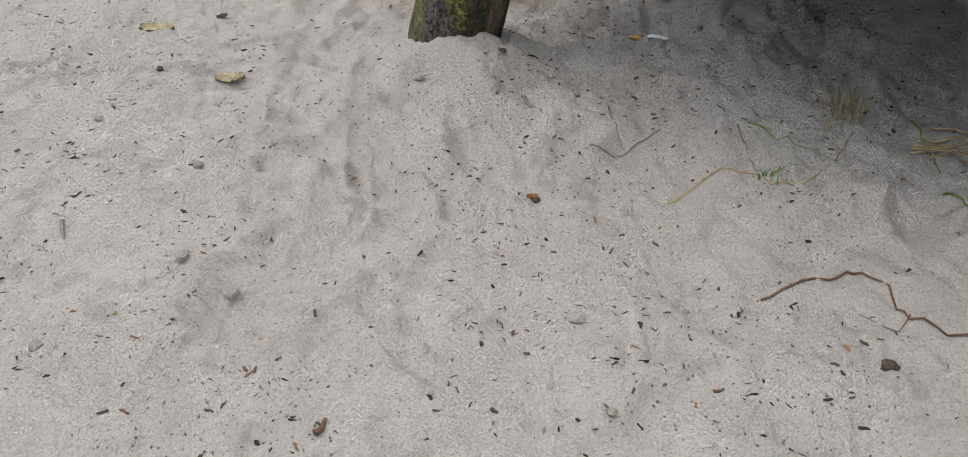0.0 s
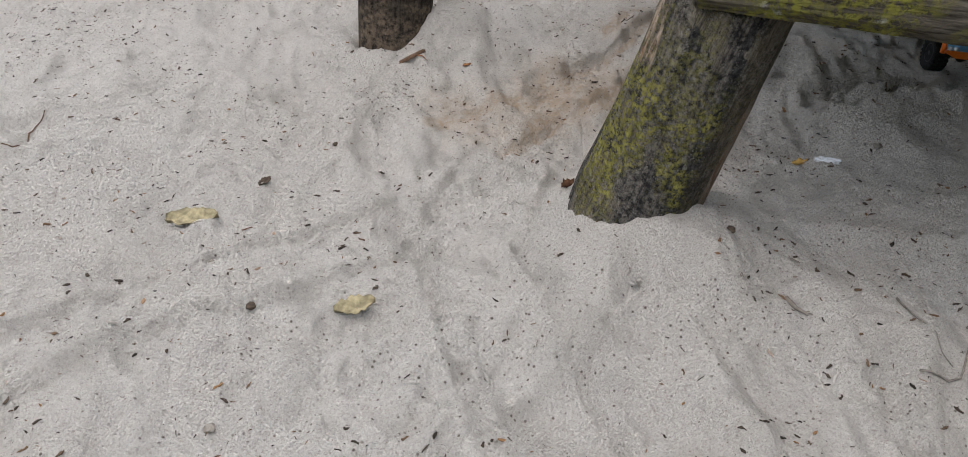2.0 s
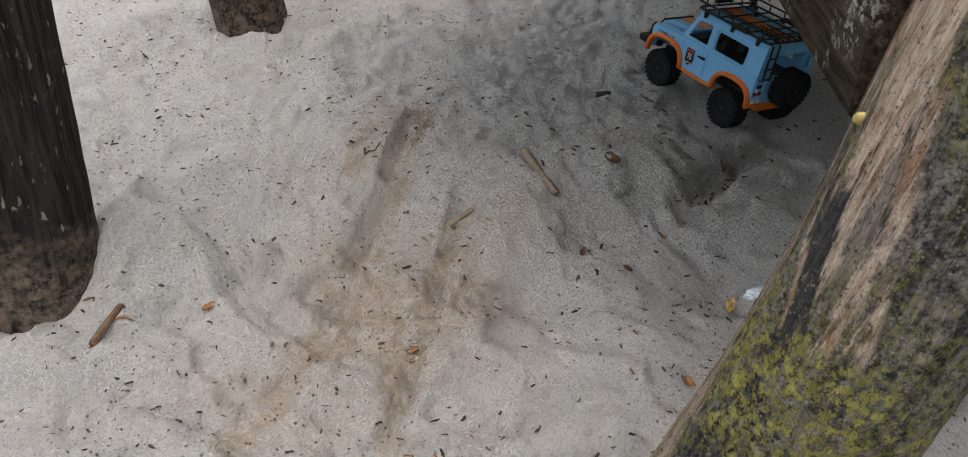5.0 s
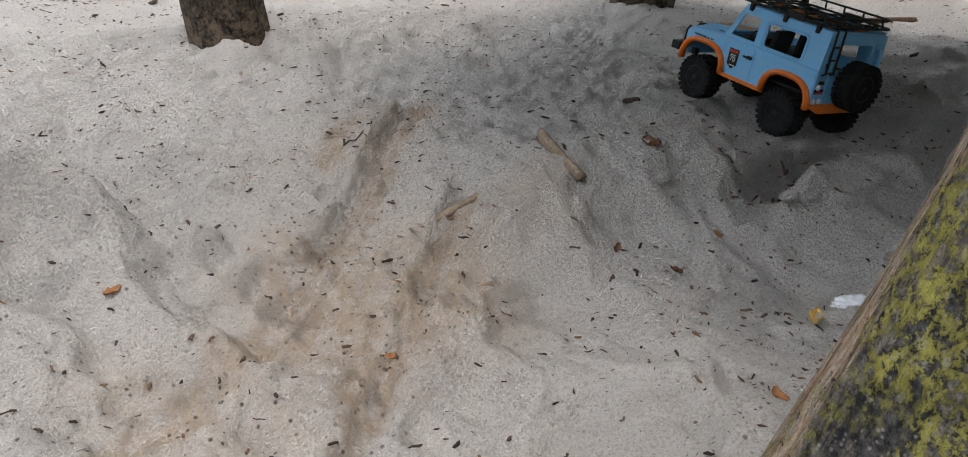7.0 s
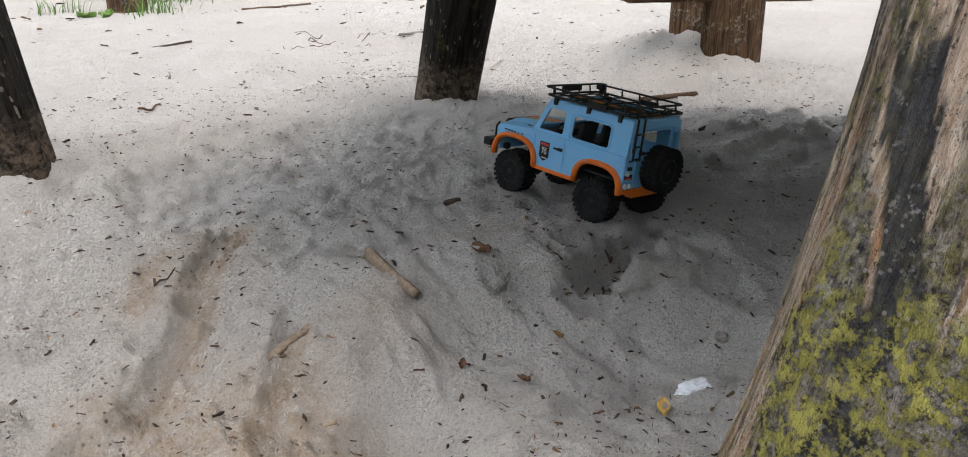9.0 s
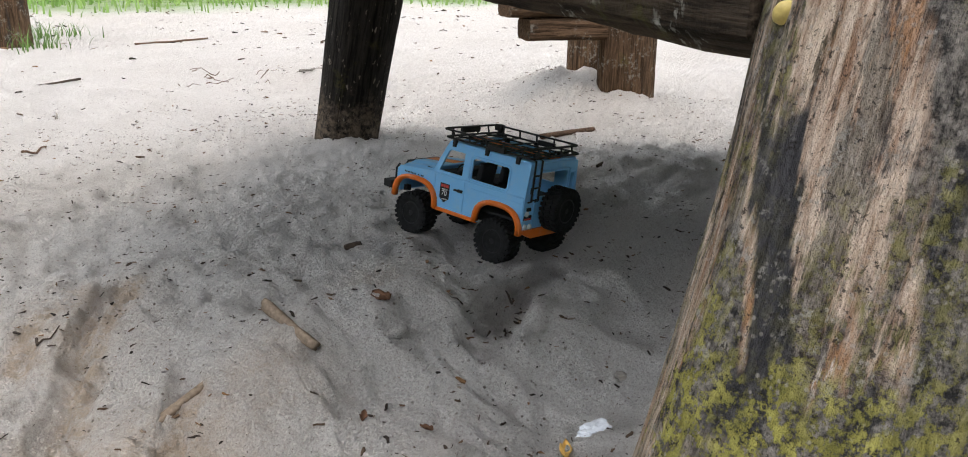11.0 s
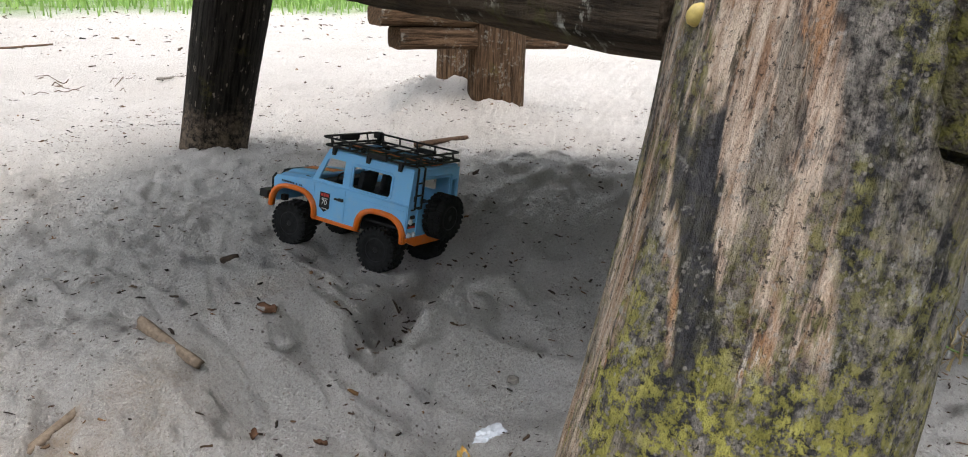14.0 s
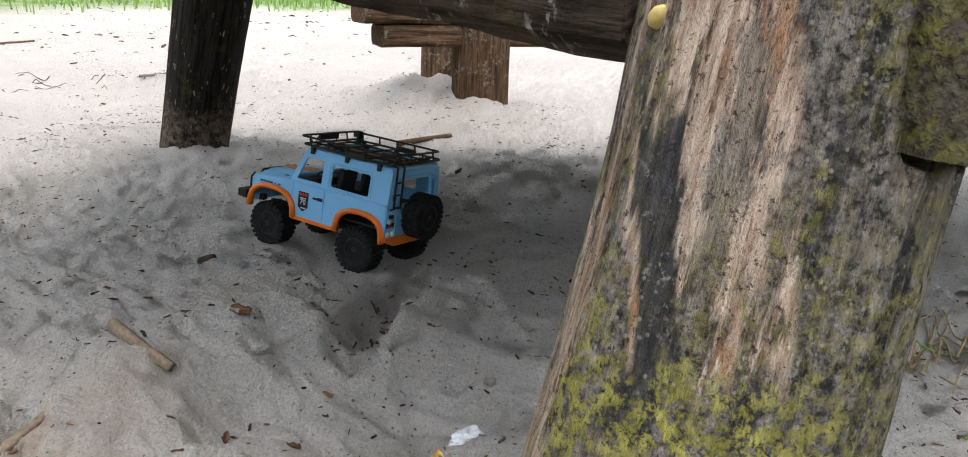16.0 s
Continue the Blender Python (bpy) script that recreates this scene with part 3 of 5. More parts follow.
def beam(name, a, b, depth, thick, material, label, seed):
    """A sawn beam whose lower edge runs from a to b."""
    a, b = Vector(a), Vector(b)
    d = b - a
    n = max(8, int(d.length / 0.03))
    bm = bmesh.new()
    rings = []
    prof = []
    c = 0.012
    for x, y in ((-thick / 2 + c, 0), (thick / 2 - c, 0), (thick / 2, c), (thick / 2, depth - c), (thick / 2 - c, depth), (-thick / 2 + c, depth), (-thick / 2, depth - c), (-thick / 2, c)):
        prof.append((x, y))
    pts = []
    for (x0, y0), (x1, y1) in zip(prof, prof[1:] + prof[:1]):
        k = max(1, int(math.hypot(x1 - x0, y1 - y0) / 0.012))
        pts += [(x0 + (x1 - x0) * i / k, y0 + (y1 - y0) * i / k) for i in range(k)]
    for j in range(n + 1):
        z = d.length * j / n
        ring = []
        for x, y in pts:
            o = 0.004 * noise.noise((x * 25 + seed, y * 25, z * 5)) + 0.002 * noise.noise((x * 80, y * 80 + seed, z * 30))
            s = 1 - 0.03 * (j in (0, n))
            ring.append(bm.verts.new(((x + o) * s, (y + o) * s, z)))
        rings.append(ring)
    m = len(pts)
    for p, q in zip(rings, rings[1:]):
        for k in range(m):
            bm.faces.new((p[k], p[(k + 1) % m], q[(k + 1) % m], q[k]))
    bm.faces.new(rings[0][::-1])
    bm.faces.new(rings[-1])
    bmesh.ops.recalc_face_normals(bm, faces=bm.faces)
    zax = d.normalized()
    xax = Vector((0, 0, 1)).cross(zax).normalized() * -1
    yax = zax.cross(xax)
    if yax.z < 0:
        xax, yax = -xax, -yax
    ob = part(name, bm, material, smooth=False)
    ob.matrix_world = Matrix.Translation(a) @ Matrix((xax, yax, zax)).transposed().to_4x4()
    return tagged(ob, label, "beam")


NDIR = Vector((0.828, -0.561, 0))
BDIR = Vector((0.785, 0.619, 0))
NOUT = Vector((-0.561, -0.828, 0))
NCORNER = Vector((-0.052, 1.382, 0.420))
NLOW = NCORNER - NOUT * 0.0275
beam_n = beam("beam", NLOW, NLOW + 1.95 * NDIR, 0.142, 0.055, WOOD_BEAM, "grey timber beam spotted with moss and lichen, bolted to the log", 3.0)
# the log is notched for that beam
inv = leg_log.matrix_world.inverted()
for v in leg_log.data.vertices:
    p = leg_log.matrix_world @ v.co
    out = (p - NCORNER).dot(NOUT)
    if p.z > NCORNER.z - 0.004 and out > -0.058 and (p - NCORNER).dot(NDIR) > -0.006:
        v.co = inv @ (p - NOUT * (out + 0.058))
BLOW = Vector((0.045, 1.500, 0.440))
beam_b = beam("beam", BLOW, BLOW + 1.62 * BDIR, 0.122, 0.07, WOOD_BLACK, "dark timber beam with lichen patches between two posts", 7.0)
plank_low = beam("plank", (1.86, 2.36, 0.262), (2.22, 1.97, 0.262), 0.060, 0.10, WOOD_BROWN, "weathered short plank fixed to the post", 11.0)
plank_high = beam("plank", (1.82, 2.40, 0.324), (2.26, 1.94, 0.324), 0.055, 0.11, WOOD_BROWN, "weathered short plank on top of another", 13.0)

# the unseen deck overhead, added for its shade: planks along the near beam, cut off aslant on the far side
deck = thing("deck", Matrix.Translation((0, 1.5, 0.564)), "unseen low timber deck of grey planks on beams, added for its shade", "deck")
# plan outline fitted to the shade wanted on the sand below
OUTLINE = [(0.11, 1.47), (0.07, 2.10), (0.33, 2.48), (1.34, 2.66), (1.85, 0.60), (1.40, 0.45), (0.66, 0.80)]
NSIDE = -NOUT


def reach(v):
    """Where a line along the planks, v metres from the deck's origin, enters and leaves the outline."""
    hits = []
    for (ax, ay), (bx, by) in zip(OUTLINE, OUTLINE[1:] + OUTLINE[:1]):
        va, vb = (Vector((px, py - 1.5, 0)).dot(NSIDE) for px, py in ((ax, ay), (bx, by)))
        ua, ub = (Vector((px, py - 1.5, 0)).dot(NDIR) for px, py in ((ax, ay), (bx, by)))
        if (va > v) != (vb > v):
            hits.append(ua + (ub - ua) * (v - va) / (vb - va))
    return (min(hits), max(hits)) if hits else None


for i in range(22):
    v = -0.42 + i * 0.0995
    span = reach(v)
    if not span or span[1] - span[0] < 0.15:
        continue
    bm = bmesh.new()
    box(bm, (span[1] - span[0], 0.0975, 0.034), ((span[0] + span[1]) / 2, 0, 0.017), 0.004)
    p = part("plank", bm, WOOD_PLANK, deck)
    p.matrix_local = Matrix.Translation((NSIDE.x * v, NSIDE.y * v, 0.002)) @ Matrix.Rotation(math.atan2(NDIR.y, NDIR.x), 4, "Z")

# unseen tree wall all round, far behind the grass, added to cut low sky light
leafy = Mat("unseen backdrop foliage", 0.9)
leafy.color(leafy.mix(leafy.noise(0.9, 6, 0.7), (0.015, 0.03, 0.008), (0.07, 0.12, 0.03)))
bm = bmesh.new()
ring = [[], []]
for k in range(96):
    a = 2 * math.pi * k / 96
    r = 20 + 1.5 * noise.noise((math.cos(a) * 3, math.sin(a) * 3, 0))
    top = 6.0 + 4.0 * max(0.0, math.cos(a - 0.9)) + 3 * noise.noise((math.cos(a) * 6, math.sin(a) * 6, 4))
    for lst, z in zip(ring, (-0.3, top)):
        lst.append(bm.verts.new((r * math.cos(a), 2 + r * math.sin(a), z)))
for k in range(96):
    bm.faces.new((ring[0][k], ring[0][(k + 1) % 96], ring[1][(k + 1) % 96], ring[1][k]))
tagged(part("backdrop", bm, leafy.m), "far dark green wall added round the playground, unseen, to block low sky light", "trees", kind="structure")

# ---- the model car: x ahead, y to its left, z up, wheels on z = 0 ----
def plate(bm, outline, holes=(), thick=0.003, m=None):
    """A flat plate in the local xy plane with openings, thickened along z."""
    made, edges = [], []
    for loop in (outline, *holes):
        vs = [bm.verts.new((x, y, 0)) for x, y in loop]
        made += vs
        edges += [bm.edges.new((a, b)) for a, b in zip(vs, vs[1:] + vs[:1])]
    faces = [g for g in bmesh.ops.triangle_fill(bm, edges=edges, use_beauty=True, use_dissolve=False, normal=(0, 0, 1))["geom"] if isinstance(g, bmesh.types.BMFace)]
    ext = bmesh.ops.extrude_face_region(bm, geom=faces)["geom"]
    up = [v for v in ext if isinstance(v, bmesh.types.BMVert)]
    bmesh.ops.translate(bm, verts=up, vec=(0, 0, thick))
    allv = made + up
    if m is not None:
        bmesh.ops.transform(bm, matrix=m, verts=allv)
    bmesh.ops.recalc_face_normals(bm, faces=list({f for v in allv for f in v.link_faces}))
    return bm


def rounded(x0, y0, x1, y1, r=0.004, n=3):
    pts = []
    for cx, cy, a0 in ((x1 - r, y0 + r, -90), (x1 - r, y1 - r, 0), (x0 + r, y1 - r, 90), (x0 + r, y0 + r, 180)):
        for k in range(n + 1):
            a = radians(a0 + 90 * k / n)
            pts.append((cx + r * math.cos(a), cy + r * math.sin(a)))
    return pts


def arch(cx, r, z0, z1, n=12):
    """Wheel arch, from behind to ahead: upright at the ends, flat on top."""
    pts = []
    for k in range(n + 1):
        a = math.pi * (1 - k / n)
        c, s_ = math.cos(a), math.sin(a)
        e = 0.72
        pts.append((cx + r * math.copysign(abs(c) ** e, c), z0 + (z1 - z0) * abs(s_) ** e))
    return pts


SIDE = Matrix(((1, 0, 0, 0), (0, 0, 1, 0), (0, 1, 0, 0), (0, 0, 0, 1)))  # plate xy -> car xz, thickness along y
ACROSS = Matrix(((0, 0, 1, 0), (1, 0, 0, 0), (0, 1, 0, 0), (0, 0, 0, 1)))  # plate xy -> car yz, thickness along x


def bar_text(bm, x0, x1, y0, y1, n, seed, m):
    """A row of small bars for writing too small to read."""
    rg = random.Random(seed)
    w = (x1 - x0) / n
    for k in range(n):
        if rg.random() < 0.15:
            continue
        a = x0 + k * w
        vs = [bm.verts.new(m @ Vector((px, py, 0))) for px, py in ((a, y0), (a + w * 0.7, y0), (a + w * 0.7, y1), (a, y1))]
        bm.faces.new(vs)
    return bm


def words(text, size, m, material, parent, name="lettering"):
    cu = bpy.data.curves.new(name, "FONT")
    cu.body, cu.size, cu.align_x, cu.align_y = text, size, "CENTER", "CENTER"
    tmp = new("lettering_source", cu)
    bpy.context.view_layer.update()
    me = bpy.data.meshes.new_from_object(tmp.evaluated_get(bpy.context.evaluated_depsgraph_get()))
    bpy.data.objects.remove(tmp)
    me.materials.clear()
    me.materials.append(material)
    ob = new(name, me)
    ob.parent, ob.matrix_local = parent, m
    return ob


WHITE = speckled("white decal", (0.75, 0.75, 0.73), 0.5, 0.1, 200, 0.05)
RED = speckled("red decal", (0.55, 0.06, 0.05), 0.5, 0.15, 200, 0.05)
LAMP = speckled("clear lamp lens", (0.62, 0.66, 0.70), 0.2, 0.15, 200, 0.05)
CABIN = speckled("dark cabin plastic", (0.02, 0.02, 0.022), 0.7, 0.3, 90, 0.1)


def tyre_mesh():
    bm = bmesh.new()
    lathe(bm, [(0.0165, -0.0115), (0.022, -0.0135), (0.0278, -0.0135), (0.0300, -0.0115), (0.0303, 0.0), (0.0300, 0.0115), (0.0278, 0.0135), (0.022, 0.0135), (0.0165, 0.0115)], 40)
    for k in range(26):
        a = 2 * math.pi * k / 26
        for row, (z, off, w) in enumerate(((-0.0095, 0.0, 0.0075), (0.0, 0.5, 0.0085), (0.0095, 0.0, 0.0075))):
            aa = a + off * 2 * math.pi / 26
            m = Matrix.Rotation(aa, 4, "Z") @ Matrix.Translation((0.0308, 0, z)) @ Matrix.Rotation(radians(18 if row == 1 else (-14 if row else 14)), 4, "X")
            box(bm, (0.0034, 0.0048, w), (0, 0, 0), 0.0, m)
        for z in (-0.0128, 0.0128):
            m = Matrix.Rotation(a, 4, "Z") @ Matrix.Translation((0.0280, 0, z))
            box(bm, (0.0052, 0.0036, 0.0024), (0, 0, 0), 0.0, m)
    return bm


def rim_mesh():
    bm = bmesh.new()
    lathe(bm, [(0.0172, -0.010), (0.0178, 0.0118), (0.0160, 0.0122), (0.0150, 0.006), (0.006, 0.004), (0.0055, 0.0105), (0.0035, 0.012)], 28)
    for k in range(6):
        m = Matrix.Rotation(k * math.pi / 3, 4, "Z") @ Matrix.Translation((0.0102, 0, 0.0082))
        box(bm, (0.0125, 0.0034, 0.0034), (0, 0, 0), 0.0006, m, 1)
        m = Matrix.Rotation((k + 0.5) * math.pi / 3, 4, "Z") @ Matrix.Translation((0.0075, 0, 0.0085))
        lathe(bm, [(0.0009, 0.0), (0.0009, 0.0022), (0.0005, 0.0026)], 6, m)
    return bm


def build_car(m):
    car = thing("model_car", m, "pale blue and orange model off-road car with black roof rack", "toy car")
    sill, belt, roof_z = 0.050, 0.104, 0.150
    fa, ra = arch(0.080, 0.039, sill, 0.083), arch(-0.080, 0.037, sill, 0.082)
    lower = [(-0.121, sill + 0.002)] + ra + [(-0.040, sill)] + fa + [(0.121, sill + 0.012), (0.121, 0.092), (0.116, 0.098), (0.050, belt), (-0.121, belt)]
    # upright sides: lower panel and glasshouse in one plate each, with the door and side windows open
    upper = [(-0.121, belt), (0.050, belt), (0.030, 0.146), (0.026, roof_z), (-0.119, roof_z)]
    door_w = [(-0.006, 0.108), (0.038, 0.108), (0.0255, 0.138), (0.022, 0.141), (-0.006, 0.141)]
    side_w = rounded(-0.088, 0.108, -0.022, 0.138, 0.004)
    for sgn in (1, -1):
        side = part("body_side", plate(bmesh.new(), lower, (), 0.003, Matrix.Translation((0, sgn * 0.0585, 0)) @ SIDE), BLUE, car)
        tilt = Matrix.Translation((0, sgn * 0.0575, belt)) @ Matrix.Rotation(radians(sgn * 5), 4, "X") @ Matrix.Translation((0, 0, -belt)) @ SIDE
        up = part("cabin_side", plate(bmesh.new(), upper, (door_w, side_w), 0.003, tilt), BLUE, car)
        bm = bmesh.new()
        for loop in (rounded(-0.091, 0.105, -0.019, 0.141, 0.005),):
            rod(bm, [tilt @ Vector((x, y, 0.0015 + sgn * 0.0018)) for x, y in loop], 0.0011, 5, True)
        part("window_frame", bm, BLUE, up)
        # belt ledge, door seams, rivets
        bm = bmesh.new()
        box(bm, (0.171, 0.0035, 0.003), (-0.0355, sgn * 0.0605, belt - 0.001), 0.0008, None, 1)
        for x in (0.043, -0.014):
            box(bm, (0.0012, 0.0012, 0.050), (x, sgn * 0.0618, 0.078), 0.0)
        rg = [(-0.116 + k * 0.0055, 0.095) for k in range(17)] + [(-0.017, 0.056 + k * 0.006) for k in range(7)] + [(0.047 + k * 0.006, 0.089) for k in range(11)]
        for x, z in rg:
            lathe(bm, [(0.0008, 0.0), (0.0005, 0.0008)], 5, Matrix.Translation((x, sgn * 0.0615, z)) @ Matrix.Rotation(radians(-90 * sgn), 4, "X"))
        part("panel_trim", bm, BLUE, side)
        # orange flares and sill
        for pts in (fa, ra):
            bm = bmesh.new()
            cx = sum(p[0] for p in pts) / len(pts)
            inner, outer = [], []
            for x, z in pts:
                d = Vector((x - cx, (z - sill) * 1.15 + 0.004)).normalized()
                inner.append((x - 0.0005 * d.x, z))
                outer.append((x + 0.0070 * d.x, z + 0.0070 * max(0, d.y)))
            plate(bm, inner + outer[::-1], (), sgn * 0.0095, Matrix.Translation((0, sgn * 0.0580, 0)) @ SIDE)
            bmesh.ops.bevel(bm, geom=[e for e in bm.edges if len(e.link_faces) == 2 and e.calc_face_angle(0) > 0.6], offset=0.0013, segments=2, affect="EDGES")
            part("fender_flare", bm, ORANGE, car, "orange moulded wheel-arch flare", True)
        bm = bmesh.new()
        box(bm, (0.086, 0.005, 0.0055), (0.0, sgn * 0.0610, sill + 0.001), 0.0012)
        part("sill", bm, ORANGE, car, "orange sill strip")
        # handle, hinges, badge
        bm = bmesh.new()
        box(bm, (0.0085, 0.003, 0.0045), (-0.008, sgn * 0.0632, 0.0865), 0.0008)
        box(bm, (0.0075, 0.0022, 0.0028), (0.000, sgn * 0.0632, 0.0862), 0.0006)
        part("door_handle", bm, BLACK, side, "black door handle")
        face = Matrix.Translation((0, sgn * 0.0617, 0)) @ SIDE
        shield = [(0.013, 0.091), (0.031, 0.091), (0.031, 0.069), (0.022, 0.0625), (0.013, 0.069)]
        badge = part("badge", plate(bmesh.new(), shield, (), sgn * 0.0006, face), BLACK, side, "black shield badge with red and white top")
        turn = Matrix.Rotation(radians(90), 4, "X") if sgn < 0 else Matrix.Rotation(radians(180), 4, "Z") @ Matrix.Rotation(radians(90), 4, "X")
        words("70", 0.0105, Matrix.Translation((0.022, sgn * 0.0626, 0.0765)) @ turn, WHITE, badge)
        bm = bmesh.new()
        up2 = Matrix.Translation((0, sgn * 0.0625, 0)) @ SIDE
        for a0, b0, a1, b1 in ((0.0145, 0.0855, 0.0195, 0.0895), (0.0245, 0.0855, 0.0295, 0.0895), (0.0205, 0.0850, 0.0235, 0.0900)):
            bm.faces.new([bm.verts.new(up2 @ Vector(p)) for p in ((a0, b0, 0), (a1, b0, 0), (a1, b1, 0), (a0, b1, 0))])
        part("badge_stripes", bm, RED, badge)
        bm = bmesh.new()
        bar_text(bm, 0.016, 0.028, 0.0670, 0.0685, 6, 3, up2)
        bar_text(bm, 0.0165, 0.0275, 0.0815, 0.0830, 6, 5, up2)
        part("small_print", bm, WHITE, badge)
        bm = bmesh.new()
        bar_text(bm, 0.066, 0.106, 0.0905, 0.0930, 13, 8, up2)
        part("side_lettering", bm, BLACK, side, "row of small dark letters")
        bm = bmesh.new()
        box(bm, (0.012, 0.003, 0.010), (0.062, sgn * 0.052, 0.1010), 0.0008)
        part("wing_vent", bm, BLACK, car, "black air vent")
    # bonnet: raised middle, drooping sides
    bm = bmesh.new()
    prof = [(-0.0605, 0.0), (-0.052, 0.0035), (-0.040, 0.0040), (-0.034, 0.0075), (0.034, 0.0075), (0.040, 0.0040), (0.052, 0.0035), (0.0605, 0.0)]
    rows = []
    for x, z in ((0.050, 0.1035), (0.085, 0.1005), (0.112, 0.0975), (0.120, 0.0925)):
        rows.append([bm.verts.new((x, y, z + h)) for y, h in prof])
    low = [[bm.verts.new((v.co.x, v.co.y, v.co.z - 0.003)) for v in row] for row in rows]
    for a, b in zip(rows, rows[1:]):
        for k in range(len(prof) - 1):
            bm.faces.new((a[k], b[k], b[k + 1], a[k + 1]))
    for a, b in zip(low, low[1:]):
        for k in range(len(prof) - 1):
            bm.faces.new((a[k + 1], b[k + 1], b[k], a[k]))
    for k in range(len(prof) - 1):
        bm.faces.new((rows[-1][k], low[-1][k], low[-1][k + 1], rows[-1][k + 1]))
        bm.faces.new((rows[0][k + 1], low[0][k + 1], low[0][k], rows[0][k]))
    bonnet = part("bonnet", bm, BLUE, car)
    bm = bmesh.new()
    for x0, z0, x1, z1 in ((0.052, 0.1112, 0.112, 0.1054),):
        for y0, y1, mt in ((-0.013, 0.013, 0),):
            vs = [bm.verts.new(p) for p in ((x0, y0, z0), (x1, y0, z1), (x1, y1, z1), (x0, y1, z0))]
            bm.faces.new(vs)
    part("stripe", bm, ORANGE, bonnet, "orange stripe edged in black")
    bm = bmesh.new()
    for y in (-0.0138, 0.0138):
        vs = [bm.verts.new(p) for p in ((0.052, y - 0.0009, 0.1113), (0.112, y - 0.0009, 0.1055), (0.112, y + 0.0009, 0.1055), (0.052, y + 0.0009, 0.1113))]
        bm.faces.new(vs)
    part("stripe_edge", bm, BLACK, bonnet)
    # front: panel, grille, lamps, bumper
    part("front_panel", box(bmesh.new(), (0.004, 0.116, 0.036), (0.1185, 0, 0.076), 0.0012), BLUE, car)
    bm = bmesh.new()
    box(bm, (0.004, 0.060, 0.026), (0.1215, 0, 0.078), 0.001)
    for k in range(5):
        box(bm, (0.003, 0.056, 0.0018), (0.1245, 0, 0.069 + k * 0.0045))
    part("grille", bm, BLACK, car, "black slatted grille")
    for y in (-0.045, 0.045):
        bm = bmesh.new()
        lathe(bm, [(0.011, 0.0), (0.011, 0.003), (0.008, 0.005)], 18, Matrix.Translation((0.1205, y, 0.080)) @ Matrix.Rotation(radians(90), 4, "Y"))
        part("headlight", bm, LAMP, car, "clear round headlight")
    bm = bmesh.new()
    box(bm, (0.017, 0.130, 0.012), (0.137, 0, 0.065), 0.0018)
    for y in (-0.045, 0.045):
        box(bm, (0.026, 0.009, 0.009), (0.122, y, 0.062), 0.001)
    part("front_bumper", bm, BLACK, car, "black front bumper")
    bm = bmesh.new()
    rod(bm, [(0.128, -0.040, 0.064), (0.129, -0.040, 0.090), (0.127, -0.034, 0.100), (0.127, 0.034, 0.100), (0.129, 0.040, 0.090), (0.128, 0.040, 0.064)], 0.0018, 6)
    for y in (-0.061, 0.061):
        rod(bm, [(0.1235, y, 0.066), (0.1240, y, 0.092), (0.1215, y * 0.93, 0.099)], 0.0016, 6)
    part("front_guard", bm, BLACK, car, "black tubular front guard")
    # windscreen frame, bulkhead, roof
    slope = Matrix.Translation((0.0485, 0, belt)) @ Matrix.Rotation(radians(-26), 4, "Y") @ ACROSS
    part("windscreen_frame", plate(bmesh.new(), [(-0.0575, 0), (0.0575, 0), (0.054, 0.052), (-0.054, 0.052)], (rounded(-0.051, 0.007, 0.051, 0.044, 0.003),), 0.003, slope), BLUE, car)
    bm = bmesh.new()
    box(bm, (0.149, 0.111, 0.007), (-0.0465, 0, roof_z + 0.0005), 0.0032, None, 3)
    for k in range(5):
        box(bm, (0.130, 0.0022, 0.0018), (-0.048, -0.042 + k * 0.021, roof_z + 0.0042), 0.0006, None, 1)
    roof = part("roof", bm, BLUE, car)
    bm = bmesh.new()
    box(bm, (0.146, 0.026, 0.0012), (-0.0465, 0, roof_z + 0.0055), 0.0)
    part("stripe", bm, ORANGE, roof, "orange stripe edged in black")
    bm = bmesh.new()
    for y in (-0.0138, 0.0138):
        box(bm, (0.146, 0.0018, 0.0013), (-0.0465, y, roof_z + 0.0056))
    part("stripe_edge", bm, BLACK, roof)
    # tail: panel with the back window and two slots open
    back = Matrix.Translation((-0.1225, 0, 0)) @ ACROSS
    outline = [(-0.0605, sill + 0.004), (0.0605, sill + 0.004), (0.0605, belt), (0.0565, roof_z), (-0.0565, roof_z), (-0.0605, belt)]
    holes = (rounded(-0.034, 0.103, 0.034, 0.137, 0.004), rounded(0.041, 0.108, 0.051, 0.132, 0.002), rounded(-0.051, 0.108, -0.041, 0.132, 0.002))
    tail = part("tail_panel", plate(bmesh.new(), outline, holes, 0.003, back), BLUE, car)
    bm = bmesh.new()
    rod(bm, [(-0.1230, y, z) for y, z in rounded(-0.0385, 0.098, 0.0385, 0.1415, 0.005)], 0.0012, 5, True)
    for y in (-0.046, 0.046):
        rod(bm, [(-0.1230, y + dy, z) for dy, z in rounded(-0.0068, 0.1055, 0.0068, 0.1345, 0.003)], 0.0009, 5, True)
    box(bm, (0.002, 0.0008, 0.086), (-0.1232, -0.0392, 0.097))
    box(bm, (0.002, 0.0008, 0.086), (-0.1232, 0.0392, 0.097))
    part("tail_trim", bm, BLUE, tail)
